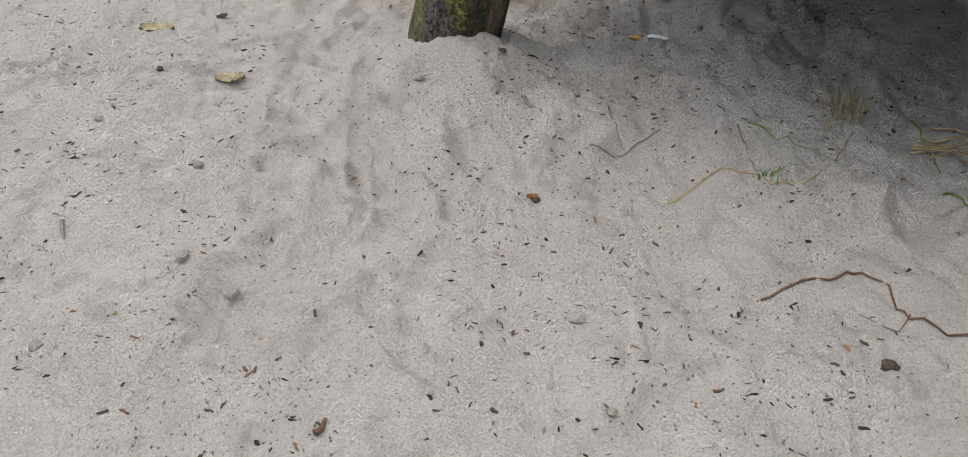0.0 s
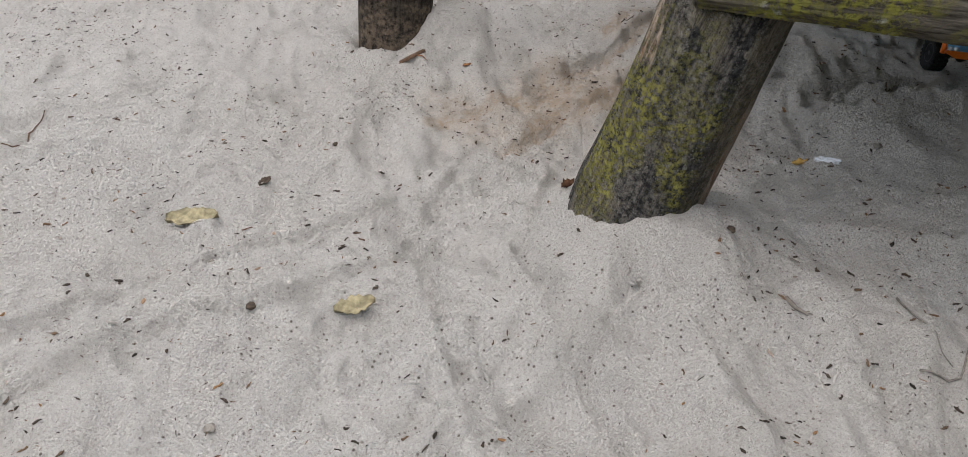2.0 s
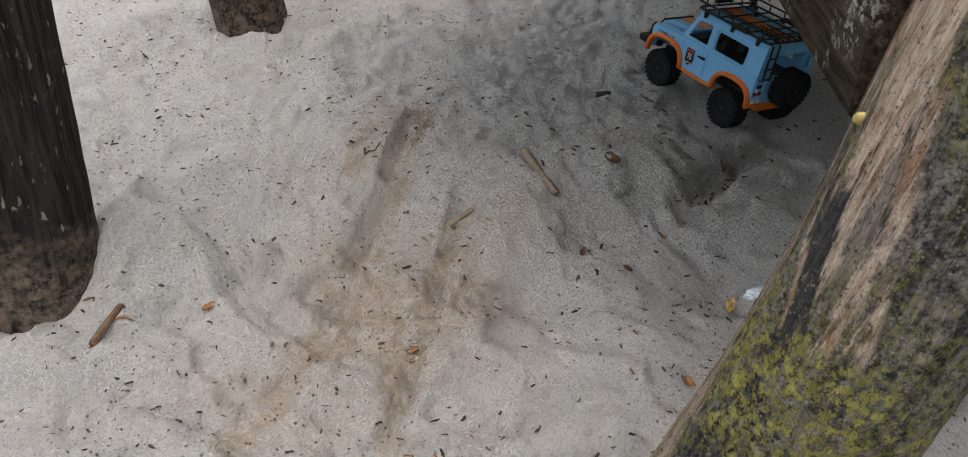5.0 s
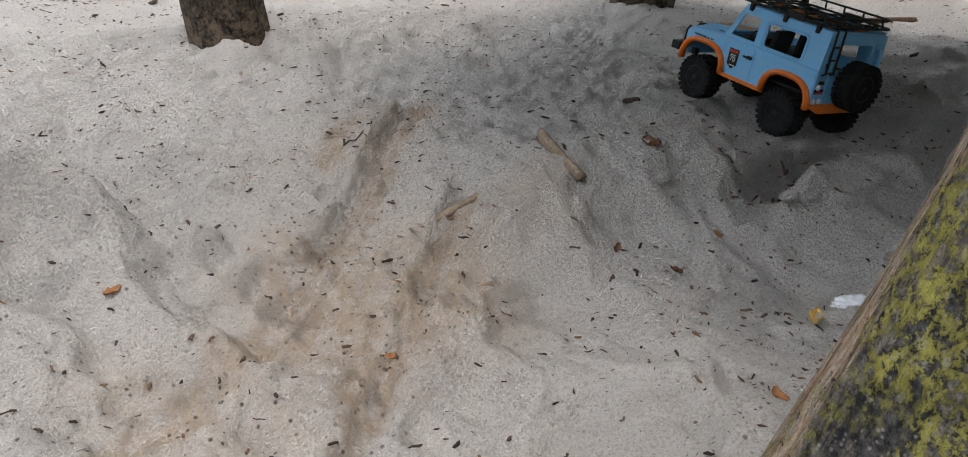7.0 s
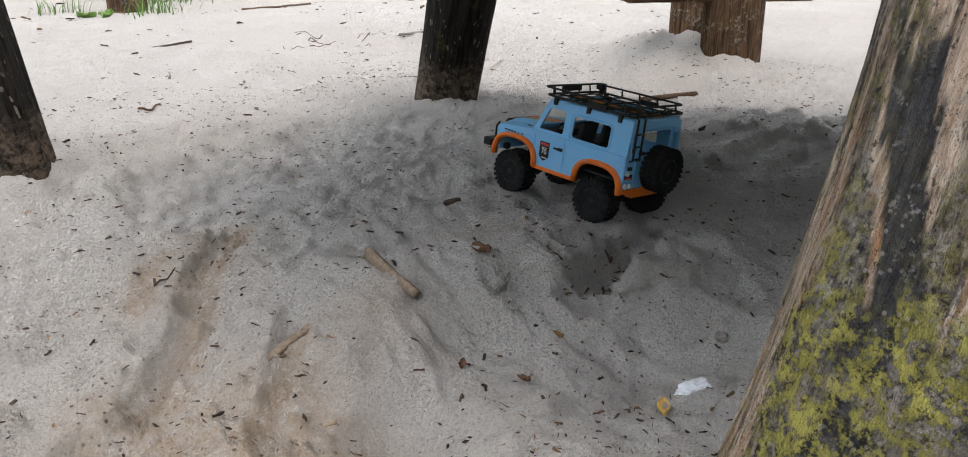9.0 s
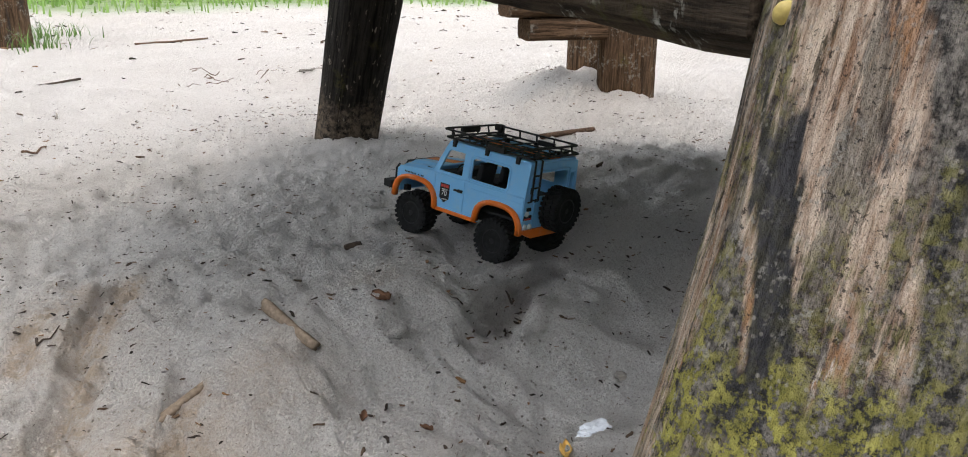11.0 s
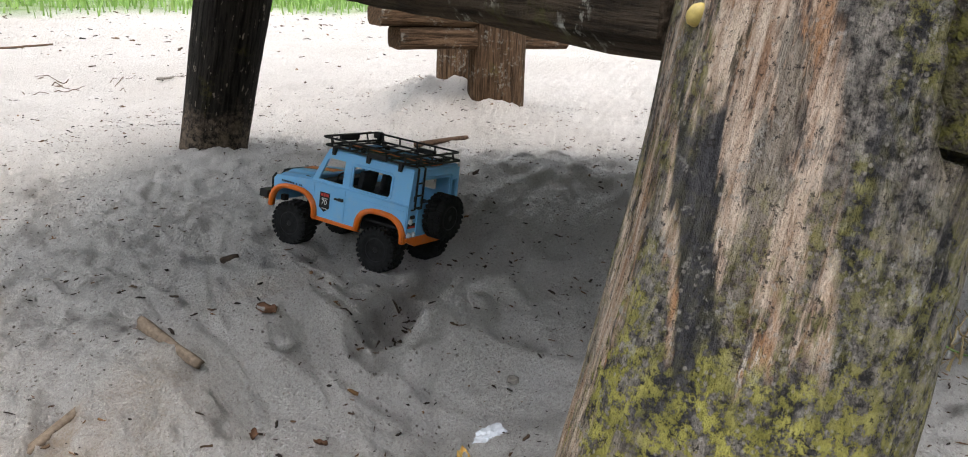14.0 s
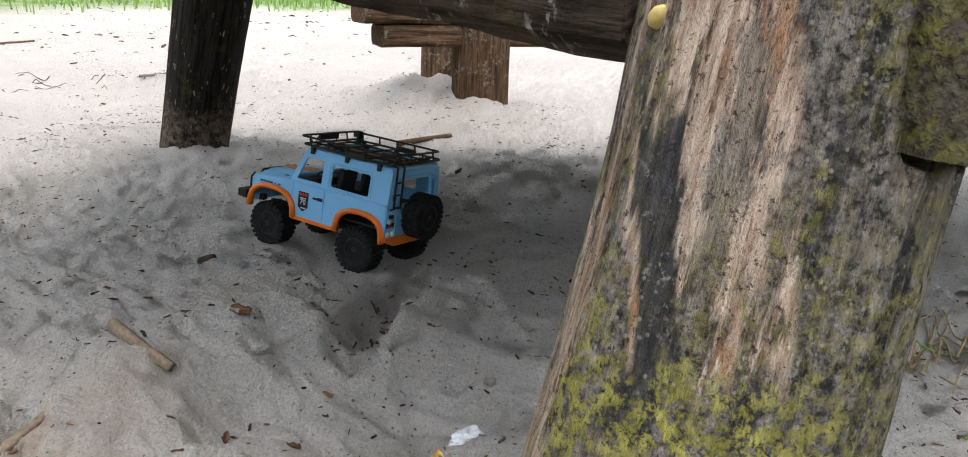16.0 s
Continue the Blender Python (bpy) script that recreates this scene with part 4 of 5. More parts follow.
    for y in (-0.054, 0.054):
        for z, dy in ((0.0625, 0), (0.0625, -0.0105), (0.081, 0.001)):
            bm = bmesh.new()
            lathe(bm, [(0.0042, 0.0), (0.0040, 0.0022), (0.0018, 0.0036)], 14, Matrix.Translation((-0.1222, y + math.copysign(dy, -y) if dy else y, z)) @ Matrix.Rotation(radians(-90), 4, "Y"))
            part("tail_light", bm, LAMP, tail, "clear round tail light")
    bm = bmesh.new()
    box(bm, (0.0012, 0.017, 0.0065), (-0.1229, 0.050, 0.0755))
    plaque = part("plaque", bm, BLACK, tail, "small black and red plaque")
    bm = bmesh.new()
    box(bm, (0.0012, 0.015, 0.0026), (-0.1234, 0.050, 0.0738))
    part("plaque_band", bm, RED, plaque)
    bm = bmesh.new()
    box(bm, (0.0012, 0.022, 0.008), (-0.1229, -0.048, 0.0745))
    decal = part("decal", bm, WHITE, tail, "white decal with red figure")
    turn = Matrix(((0, 0, -1, 0), (-1, 0, 0, 0), (0, 1, 0, 0), (0, 0, 0, 1)))
    words("4", 0.008, Matrix.Translation((-0.1237, -0.0405, 0.0745)) @ turn, RED, decal)
    words("WHEEL", 0.0036, Matrix.Translation((-0.1237, -0.0510, 0.0762)) @ turn, BLACK, decal)
    words("DRIVE", 0.0036, Matrix.Translation((-0.1237, -0.0510, 0.0728)) @ turn, BLACK, decal)
    bm = bmesh.new()
    box(bm, (0.003, 0.009, 0.005), (-0.1232, 0.050, 0.0875), 0.001)
    part("tail_vent", bm, BLACK, tail)
    # orange lower edge of the tail, sloping up to the sides
    bm = bmesh.new()
    plate(bm, [(-0.062, 0.0545), (-0.040, 0.0455), (0.040, 0.0455), (0.062, 0.0545), (0.062, 0.0585), (-0.062, 0.0585)], (), 0.006, Matrix.Translation((-0.1255, 0, 0)) @ ACROSS)
    part("tail_strip", bm, ORANGE, car, "orange lower edge of the tail")
    # dark inside: floor, dash, seats, chassis, axles
    bm = bmesh.new()
    box(bm, (0.165, 0.108, 0.004), (-0.038, 0, 0.088), 0.001)
    box(bm, (0.020, 0.104, 0.016), (0.036, 0, 0.098), 0.003)
    rod(bm, [(0.022 + 0.002 * math.cos(a), 0.026 + 0.009 * math.cos(a), 0.108 + 0.009 * math.sin(a)) for a in [k * math.pi / 6 for k in range(12)]], 0.0012, 5, True)
    part("cabin_floor", bm, CABIN, car)
    for y in (-0.027, 0.027):
        bm = bmesh.new()
        box(bm, (0.030, 0.034, 0.010), (-0.006, y, 0.096), 0.003)
        box(bm, (0.009, 0.034, 0.034), (-0.024, y, 0.113), 0.003, Matrix.Rotation(radians(-10), 4, "Y"))
        part("seat", bm, CABIN, car)
    bm = bmesh.new()
    for y in (-0.020, 0.020):
        box(bm, (0.235, 0.007, 0.012), (0, y, 0.050), 0.001)
    box(bm, (0.060, 0.034, 0.018), (0.0, 0, 0.048), 0.003)
    for x in (-0.080, 0.080):
        rod(bm, [(x, -0.045, 0.032), (x, 0.045, 0.032)], 0.0045, 10)
        lathe(bm, [(0.005, -0.010), (0.011, -0.004), (0.011, 0.004), (0.005, 0.010)], 12, Matrix.Translation((x, 0.008, 0.032)))
        for y in (-0.030, 0.030):
            rod(bm, [(x, y, 0.034), (x - 0.004, y, 0.066)], 0.0042, 8)
    box(bm, (0.150, 0.100, 0.004), (-0.030, 0, 0.066), 0.001)
    part("chassis", bm, BLACK, car, "black chassis with axles", True)
    # wheels
    tyre_me, rim_me = mesh_of(tyre_mesh(), "tyre", RUBBER, False), mesh_of(rim_mesh(), "rim", BLACK, False)
    spots = [(x, y, 0.0325, sgn) for x in (0.080, -0.080) for y, sgn in ((0.0555, 1), (-0.0555, -1))] + [(-0.1395, -0.002, 0.0860, 0)]
    for x, y, z, sgn in spots:
        hub = new("wheel" if sgn else "spare_wheel", None)
        hub.empty_display_size = 0.02
        hub.parent = car
        turn = Matrix.Rotation(radians(-90 * sgn), 4, "X") if sgn else Matrix.Rotation(radians(-90), 4, "Y")
        hub.matrix_local = Matrix.Translation((x, y, z)) @ turn @ Matrix.Rotation(0.3 + x * 7, 4, "Z")
        if not sgn:
            hub["label"] = "spare wheel on the tail"
        for nm, me in (("tyre", tyre_me), ("rim", rim_me)):
            o = new(nm, me)
            o.parent = hub
    bm = bmesh.new()
    rod(bm, [(-0.118, -0.002, 0.086), (-0.132, -0.002, 0.086)], 0.006, 10)
    part("spare_mount", bm, BLACK, car)
    # roof rack: two rails all round, cross bars, long bars, feet
    rack = new("roof_rack", None)
    rack.empty_display_size = 0.03
    rack.parent = car
    rack["label"] = "black tubular roof rack"
    x0, x1, yw, z0, z1 = -0.122, 0.034, 0.0585, roof_z + 0.0085, roof_z + 0.0195

    def loop(z, yy, xa, xb, r=0.006):
        return [(x, y, z) for x, y in rounded(xa, -yy, xb, yy, r)]

    part("lower_rail", rod(bmesh.new(), loop(z0, yw, x0, x1), 0.0017, 6, True), BLACK, rack, "", True)
    part("upper_rail", rod(bmesh.new(), loop(z1, yw + 0.001, x0 + 0.004, x1 + 0.004), 0.0016, 6, True), BLACK, rack, "", True)
    for k in range(5):
        x = x0 + (x1 - x0) * (k + 0.5) / 5
        part("cross_bar", rod(bmesh.new(), [(x, -yw, z0), (x, yw, z0)], 0.0013, 6), BLACK, rack)
    for y in (-0.032, -0.008, 0.008, 0.032):
        xa = x0 if abs(y) > 0.02 else x0
        xb = x1 if abs(y) > 0.02 else -0.055
        part("long_bar", rod(bmesh.new(), [(xa, y, z0 - 0.0005), (xb, y, z0 - 0.0005)], 0.0013, 6), BLACK, rack)
    for sgn in (-1, 1):
        for k in range(5):
            x = x0 + 0.014 + (x1 - x0 - 0.028) * k / 4
            part("upright", rod(bmesh.new(), [(x, sgn * yw, z0), (x + 0.002, sgn * (yw + 0.001), z1)], 0.0014, 6), BLACK, rack)
        for x in (-0.100, -0.045, 0.016):
            part("rack_foot", box(bmesh.new(), (0.006, 0.006, 0.013), (x, sgn * 0.0565, roof_z + 0.003), 0.001), BLACK, rack)
        part("rack_box", box(bmesh.new(), (0.030, 0.006, 0.008), (-0.062, sgn * 0.0585, z0 + 0.001), 0.0012), BLACK, rack)
    for y in (-0.040, -0.014, 0.014, 0.040):
        part("upright", rod(bmesh.new(), [(x0, y, z0), (x0 + 0.004, y, z1)], 0.0013, 6), BLACK, rack)
        part("upright", rod(bmesh.new(), [(x1, y, z0), (x1 + 0.004, y, z1)], 0.0013, 6), BLACK, rack)
    part("light_bar", box(bmesh.new(), (0.006, 0.040, 0.009), (x1 + 0.004, 0, z1 - 0.004), 0.001), BLACK, rack, "black light bar")
    for y in (-0.028, 0.028):
        part("clamp", box(bmesh.new(), (0.006, 0.007, 0.010), (-0.108, y, roof_z + 0.006), 0.001), BLACK, rack)
        part("clamp", box(bmesh.new(), (0.006, 0.007, 0.008), (-0.012, y, roof_z + 0.007), 0.001), BLACK, rack)
    # ladder on the left of the tail
    bm = bmesh.new()
    for y in (0.040, 0.055):
        rod(bm, [(-0.120, y, z0), (-0.1285, y, z0 - 0.002), (-0.1290, y, 0.100), (-0.1240, y, 0.098)], 0.0015, 6)
    for z in (0.102, 0.119, 0.136):
        rod(bm, [(-0.1290, 0.040, z), (-0.1290, 0.055, z)], 0.0013, 6)
    part("ladder", bm, BLACK, car, "black tail ladder", True)
    # snorkel on the right front pillar
    bm = bmesh.new()
    rod(bm, [(0.064, -0.064, 0.096), (0.052, -0.065, 0.102), (0.044, -0.064, 0.112), (0.030, -0.060, 0.150), (0.028, -0.060, 0.164)], 0.0042, 8)
    box(bm, (0.013, 0.011, 0.010), (0.030, -0.060, 0.167), 0.002)
    part("snorkel", bm, BLACK, car, "black snorkel", True)
    return car


model_car = build_car(pose(0.755, 1.990, 0.067, 5.4, -3.3, 73.9))

# ---- fixings on the timber ----
CAP = speckled("pale green cap", (0.42, 0.45, 0.30), 0.45, 0.25, 120, 0.1)
AMBER = speckled("yellowed cap", (0.40, 0.31, 0.10), 0.35, 0.3, 150, 0.1)
out_turn = Vector((0, 0, 1)).rotation_difference(NOUT).to_matrix().to_4x4()
bolt = thing("bolt_cap", Matrix.Translation(Vector((-0.013, 1.3556, 0.491)) + NOUT * 0.001) @ out_turn, "round pale green bolt cap in a rusty recess on the beam", "bolt")
part("recess_ring", lathe(bmesh.new(), [(0.0175, -0.004), (0.0185, 0.002), (0.0168, 0.0035), (0.0140, 0.001)], 28), WOOD_DARK, bolt, "dark worn ring", True)
part("cap", lathe(bmesh.new(), [(0.0137, -0.004), (0.0133, 0.002), (0.011, 0.005), (0.006, 0.0065), (0.001, 0.007)], 28), CAP, bolt, "", True)
knob_turn = Vector((0, 0, 1)).rotation_difference(Vector((-0.50, 0.86, 0.1)).normalized()).to_matrix().to_4x4()
knob = thing("bolt_cap", Matrix.Translation((-0.005, 1.508, 0.464)) @ knob_turn, "yellowed oval bolt cap on the leaning log", "bolt")
part("cap", lathe(bmesh.new(), [(0.0075, -0.012), (0.0075, 0.001), (0.006, 0.004), (0.003, 0.0055), (0.0005, 0.006)], 20, Matrix.Diagonal((0.5, 0.75, 0.9, 1))), AMBER, knob, "", True)

# ---- litter on the sand ----
BARK = speckled("dark bark", (0.06, 0.045, 0.034), 0.9, 0.5, 160, 0.4)
TWIG = speckled("brown twig", (0.115, 0.072, 0.047), 0.9, 0.55, 190, 0.8)
GREYTWIG = speckled("grey twig", (0.17, 0.15, 0.13), 0.85, 0.4, 160, 0.4)
DAMPWOOD = speckled("sandy driftwood", (0.19, 0.145, 0.105), 0.9, 0.4, 190, 0.8)
STRAW = speckled("dry straw", (0.30, 0.23, 0.12), 0.8, 0.35, 160, 0.2)
BLADE = speckled("green blade", (0.10, 0.18, 0.035), 0.6, 0.35, 60, 0.1)
DRYLEAF = speckled("dry olive leaf", (0.22, 0.19, 0.115), 0.75, 0.6, 90, 0.5)
BROWNLEAF = speckled("dry brown leaf", (0.105, 0.055, 0.032), 0.8, 0.5, 120, 0.5)
ORANGELEAF = speckled("orange leaf scrap", (0.24, 0.11, 0.045), 0.75, 0.3, 90, 0.3)
STONE = speckled("grey pebble", (0.20, 0.18, 0.155), 0.8, 0.35, 140, 0.25)
PAPER = speckled("dirty white paper", (0.70, 0.72, 0.74), 0.8, 0.12, 90, 0.2)
PEEL = speckled("yellow peel", (0.66, 0.42, 0.12), 0.6, 0.25, 90, 0.2)
CLOD = SAND
rnd = random.Random(11)


def on_sand(x, y, dz=0.0):
    return Vector((x, y, height(x, y) + dz))


def twig(points, r, material, label, name="twig", category="twig", lift=0.6, group=""):
    """A crooked tapering twig laid over the sand through plan points."""
    pts = []
    for (ax, ay), (bx, by) in zip(points, points[1:]):
        n = max(2, int(math.hypot(bx - ax, by - ay) / 0.012))
        pts += [(ax + (bx - ax) * k / n, ay + (by - ay) * k / n) for k in range(n)]
    pts.append(points[-1])
    if r >= 0.004 and len(points) == 2:
        a, b = on_sand(*points[0]), on_sand(*points[1])
        ln = (b - a).length
        seed = points[0][0] * 31 + points[0][1] * 17
        bm = log_mesh(bmesh.new(), ln, r, r * 0.8, seed, (r * 0.6, 0), (), 0.35, 16, 0.004, 0.25, r * 0.7)
        for v in bm.verts:
            if v.co.z < ln * 0.12 or v.co.z > ln * 0.88:
                v.co.z += r * 0.6 * noise.noise((v.co.x / r * 1.3, v.co.y / r * 1.3, seed))
        ob = part(name, bm, material, smooth=True)
        ob.matrix_world = Matrix.LocRotScale(a + Vector((0, 0, r * lift)), Vector((0, 0, 1)).rotation_difference((b - a).normalized()), None)
        return tagged(ob, label, category, group)
    o = on_sand(*pts[len(pts) // 2])
    path = []
    for k, (x, y) in enumerate(pts):
        wob = min(r * 1.4, 0.0022)
        p = on_sand(x, y, r * lift) - o
        if r >= 0.004:
            f = k / (len(pts) - 1)
            p.z = (height(*pts[0]) * (1 - f) + height(*pts[-1]) * f + r * lift + 0.002) - o.z
        path.append(p + Vector((noise.noise((x * 60, y * 60, 1)) * wob, noise.noise((x * 60, y * 60, 7)) * wob, max(0, noise.noise((x * 25, y * 25, 3))) * (r * 2 if r < 0.003 else r * 0.3))))
    bm = rod(bmesh.new(), path, lambda f: r * (1.0 - (0.55 if r < 0.004 else 0.25) * f) * (1 + 0.14 * noise.noise((f * 9, r * 999, 2))), 7)
    ob = part(name, bm, material, smooth=True)
    ob.matrix_world = Matrix.Translation(o)
    return tagged(ob, label, category, group)


twig([(0.338, 0.843), (0.391, 0.864), (0.477, 0.904), (0.491, 0.863), (0.497, 0.811), (0.551, 0.789), (0.62, 0.765)], 0.0019, TWIG, "long bent reddish-brown twig lying on the sand")
twig([(0.500, 0.815), (0.485, 0.80), (0.46, 0.81), (0.44, 0.83)], 0.0009, TWIG, "hair-thin curling rootlet on the sand")
twig([(0.265, 1.062), (0.329, 1.108), (0.381, 1.111), (0.409, 1.083), (0.45, 1.075), (0.51, 1.136), (0.56, 1.21)], 0.0016, STRAW, "pale dry runner of grass on the sand", "grass_runner", "straw")
twig([(0.164, 1.173), (0.213, 1.167), (0.256, 1.214), (0.288, 1.244)], 0.0016, GREYTWIG, "thin forked grey twig on the sand")
twig([(0.201, 1.280), (0.201, 1.227), (0.215, 1.184)], 0.0014, GREYTWIG, "thin grey twig lying across another")
twig([(-0.240, 0.785), (-0.218, 0.799), (-0.176, 0.815)], 0.0017, TWIG, "slim brown twig half sunk in the sand")
twig([(-0.526, 0.953), (-0.507, 0.913)], 0.0030, GREYTWIG, "short thick grey stick in the sand", "stick", "stick")
twig([(-0.142, 0.612), (-0.133, 0.627)], 0.0038, TWIG, "short brown piece of stick", "stick", "stick")
twig([(0.391, 1.226), (0.392, 1.159), (0.393, 1.106)], 0.0012, GREYTWIG, "thin dark stem lying on the sand")
twig([(0.405, 1.224), (0.444, 1.194), (0.498, 1.158)], 0.0013, BLADE, "limp green blade of grass on the sand", "grass_straw", "grass")
twig([(-0.950, 1.922), (-0.930, 1.962), (-0.911, 2.033)], 0.0018, TWIG, "thin brown twig on open sand")
twig([(-0.513, 2.994), (-0.415, 2.998), (-0.360, 2.96), (-0.309, 2.909)], 0.0065, GREYTWIG, "grey driftwood stick with a broken reddish end", "stick", "stick", 2.8)
twig([(0.096, 1.427), (0.076, 1.399)], 0.0022, BARK, "short dark twig beside the log")
twig([(0.069, 1.299), (0.080, 1.265)], 0.0036, GREYTWIG, "short grey bark strip on the sand", "bark_strip", "bark")
twig([(-0.298, 2.108), (-0.249, 2.138)], 0.0042, TWIG, "straight brown stick near the black post", "stick", "stick")
twig([(-0.262, 2.125), (-0.245, 2.118)], 0.0015, ORANGELEAF, "tiny orange-brown twig beside a stick")
twig([(0.110, 2.020), (0.185, 2.006)], 0.0048, DAMPWOOD, "driftwood stick half buried in churned sand", "stick", "stick", -0.8)
twig([(0.280, 2.013), (0.248, 1.934)], 0.0068, DAMPWOOD, "stubby broken piece of brown wood on the sand", "wood_piece", "wood", 1.9)
twig([(1.490, 2.163), (1.678, 2.091)], 0.0068, TWIG, "reddish-brown stick on bright sand", "stick", "stick")
twig([(0.589, 2.118), (0.60, 2.10)], 0.005, BARK, "dark crumb of bark on the slope", "bark_strip", "bark")
twig([(0.181, 2.235), (0.172, 2.222), (0.18, 2.21), (0.192, 2.214)], 0.0016, BARK, "dark curl of bark on the sand")
for k in range(9):
    a = rnd.uniform(-0.5, 0.6)
    x, y = 0.69 + rnd.uniform(-0.03, 0.03), 1.17 + rnd.uniform(-0.025, 0.025)
    twig([(x - 0.05 * math.cos(a), y - 0.05 * math.sin(a)), (x, y + 0.004), (x + 0.06 * math.cos(a), y + 0.06 * math.sin(a))], 0.0016, STRAW, "dry straw stalk in a loose heap", "straw_stalk", "straw", 2 + k * 0.5, "heap of dry straw")


def leaf(x, y, size, turn, material, label, curl=0.3, seed=0, name="leaf", tip=1.7):
    """A dry leaf: a thin curled blade with a midrib and a ragged rim."""
    bm = bmesh.new()
    n, w = 12, 6
    grid = []
    for i in range(n + 1):
        u = i / n
        half = 0.5 * size / tip * math.sin(math.pi * min(1, u * 0.96 + 0.04)) ** 0.7
        half *= 1 + 0.5 * noise.noise((u * 7, seed, 0)) + 0.25 * noise.noise((u * 23, seed, 5))
        row = []
        for j in range(w + 1):
            v = j / w * 2 - 1
            z = curl * size * (0.35 * v * v + 0.25 * (u - 0.5) ** 2 * 2 + 0.3 * noise.noise((u * 4, v * 3, seed)) + 0.12 * noise.noise((u * 11, v * 8, seed))) - 0.02 * size * (1 - abs(v))
            row.append(bm.verts.new(((u - 0.5) * size, v * half * (1 - 0.2 * curl), z)))
        grid.append(row)
    for a, b in zip(grid, grid[1:]):
        for j in range(w):
            bm.faces.new((a[j], a[j + 1], b[j + 1], b[j]))
    ext = bmesh.ops.extrude_face_region(bm, geom=list(bm.faces))["geom"]
    bmesh.ops.translate(bm, verts=[g for g in ext if isinstance(g, bmesh.types.BMVert)], vec=(0, 0, 0.0007))
    bmesh.ops.recalc_face_normals(bm, faces=bm.faces)
    ob = part(name, bm, material, smooth=True)
    ob.matrix_world = Matrix.Translation(on_sand(x, y, 0.0015)) @ Euler((rnd.uniform(-0.15, 0.15), rnd.uniform(-0.15, 0.15), turn)).to_matrix().to_4x4()
    return tagged(ob, label, "leaf")


leaf(-0.634, 1.641, 0.072, -0.1, DRYLEAF, "large dry olive-yellow leaf, curled, on the sand", 0.25, 1, tip=1.5)
leaf(-0.425, 1.393, 0.050, 0.2, DRYLEAF, "crumpled dry olive leaf on the sand", 0.35, 2, tip=1.6)
leaf(-0.093, 1.661, 0.026, 0.5, BROWNLEAF, "small dark red-brown leaf scrap", 0.8, 3)
leaf(-0.541, 1.755, 0.026, 0.9, BARK, "small torn blackened leaf on the sand", 0.4, 4)
leaf(0.351, 1.917, 0.032, 1.1, BROWNLEAF, "curled dry brown leaf on the slope", 0.4, 5)
leaf(0.076, 1.049, 0.016, 0.2, ORANGELEAF, "tiny orange-brown leaf scrap", 0.6, 6)
leaf(0.115, 1.637, 0.017, 1.2, ORANGELEAF, "tiny reddish leaf scrap on the sand", 0.6, 7)
leaf(-0.175, 2.083, 0.016, 0.0, ORANGELEAF, "small orange bark flake on the sand", 0.4, 8)
leaf(-0.033, 1.904, 0.018, 0.0, ORANGELEAF, "small orange bark flake on churned sand", 0.4, 9)
leaf(0.300, 1.688, 0.036, 0.35, PEEL, "curled yellow scrap of peel", 0.35, 10, "peel", 3.0)
leaf(-1.126, 1.885, 0.035, 0.6, BROWNLEAF, "dry brown leaf on open sand", 0.7, 12)
leaf(0.228, 1.865, 0.014, 0.4, BROWNLEAF, "small brown flake on the slope", 0.5, 13)
leaf(0.255, 1.812, 0.016, 1.4, BROWNLEAF, "narrow brown flake on the slope", 0.5, 14, tip=3)

# crumpled paper
bm = bmesh.new()
bmesh.ops.create_icosphere(bm, subdivisions=3, radius=0.0115)
for v in bm.verts:
    d = v.co.normalized()
    v.co *= 1 + 0.8 * abs(noise.noise(d * 2.3)) - 0.5 * abs(noise.noise(d * 5 + Vector((3, 0, 0))))
    v.co.x *= 1.5
    v.co.z *= 0.55
paper = part("paper", bm, PAPER)
paper.matrix_world = Matrix.Translation(on_sand(0.338, 1.672, 0.005)) @ pose(0, 0, 0, 0, 0, -20)
tagged(paper, "crumpled scrap of dirty white paper", "litter")


def stone(x, y, r, material, label, name="pebble", category="pebble", flat=0.65, sink=0.3, seed=0, group=""):
    bm = bmesh.new()
    bmesh.ops.create_icosphere(bm, subdivisions=2, radius=r)
    for v in bm.verts:
        d = v.co.normalized()
        v.co *= 1 + 0.35 * noise.noise(d * 1.6 + Vector((seed, 0, 0))) + 0.15 * noise.noise(d * 4 + Vector((0, seed, 0)))
        v.co.z *= flat
    ob = part(name, bm, material, smooth=material is CLOD)
    ob.matrix_world = Matrix.Translation(on_sand(x, y, r * flat * (1 - sink))) @ pose(0, 0, 0, 0, 0, seed * 77)
    return tagged(ob, label, category, group)


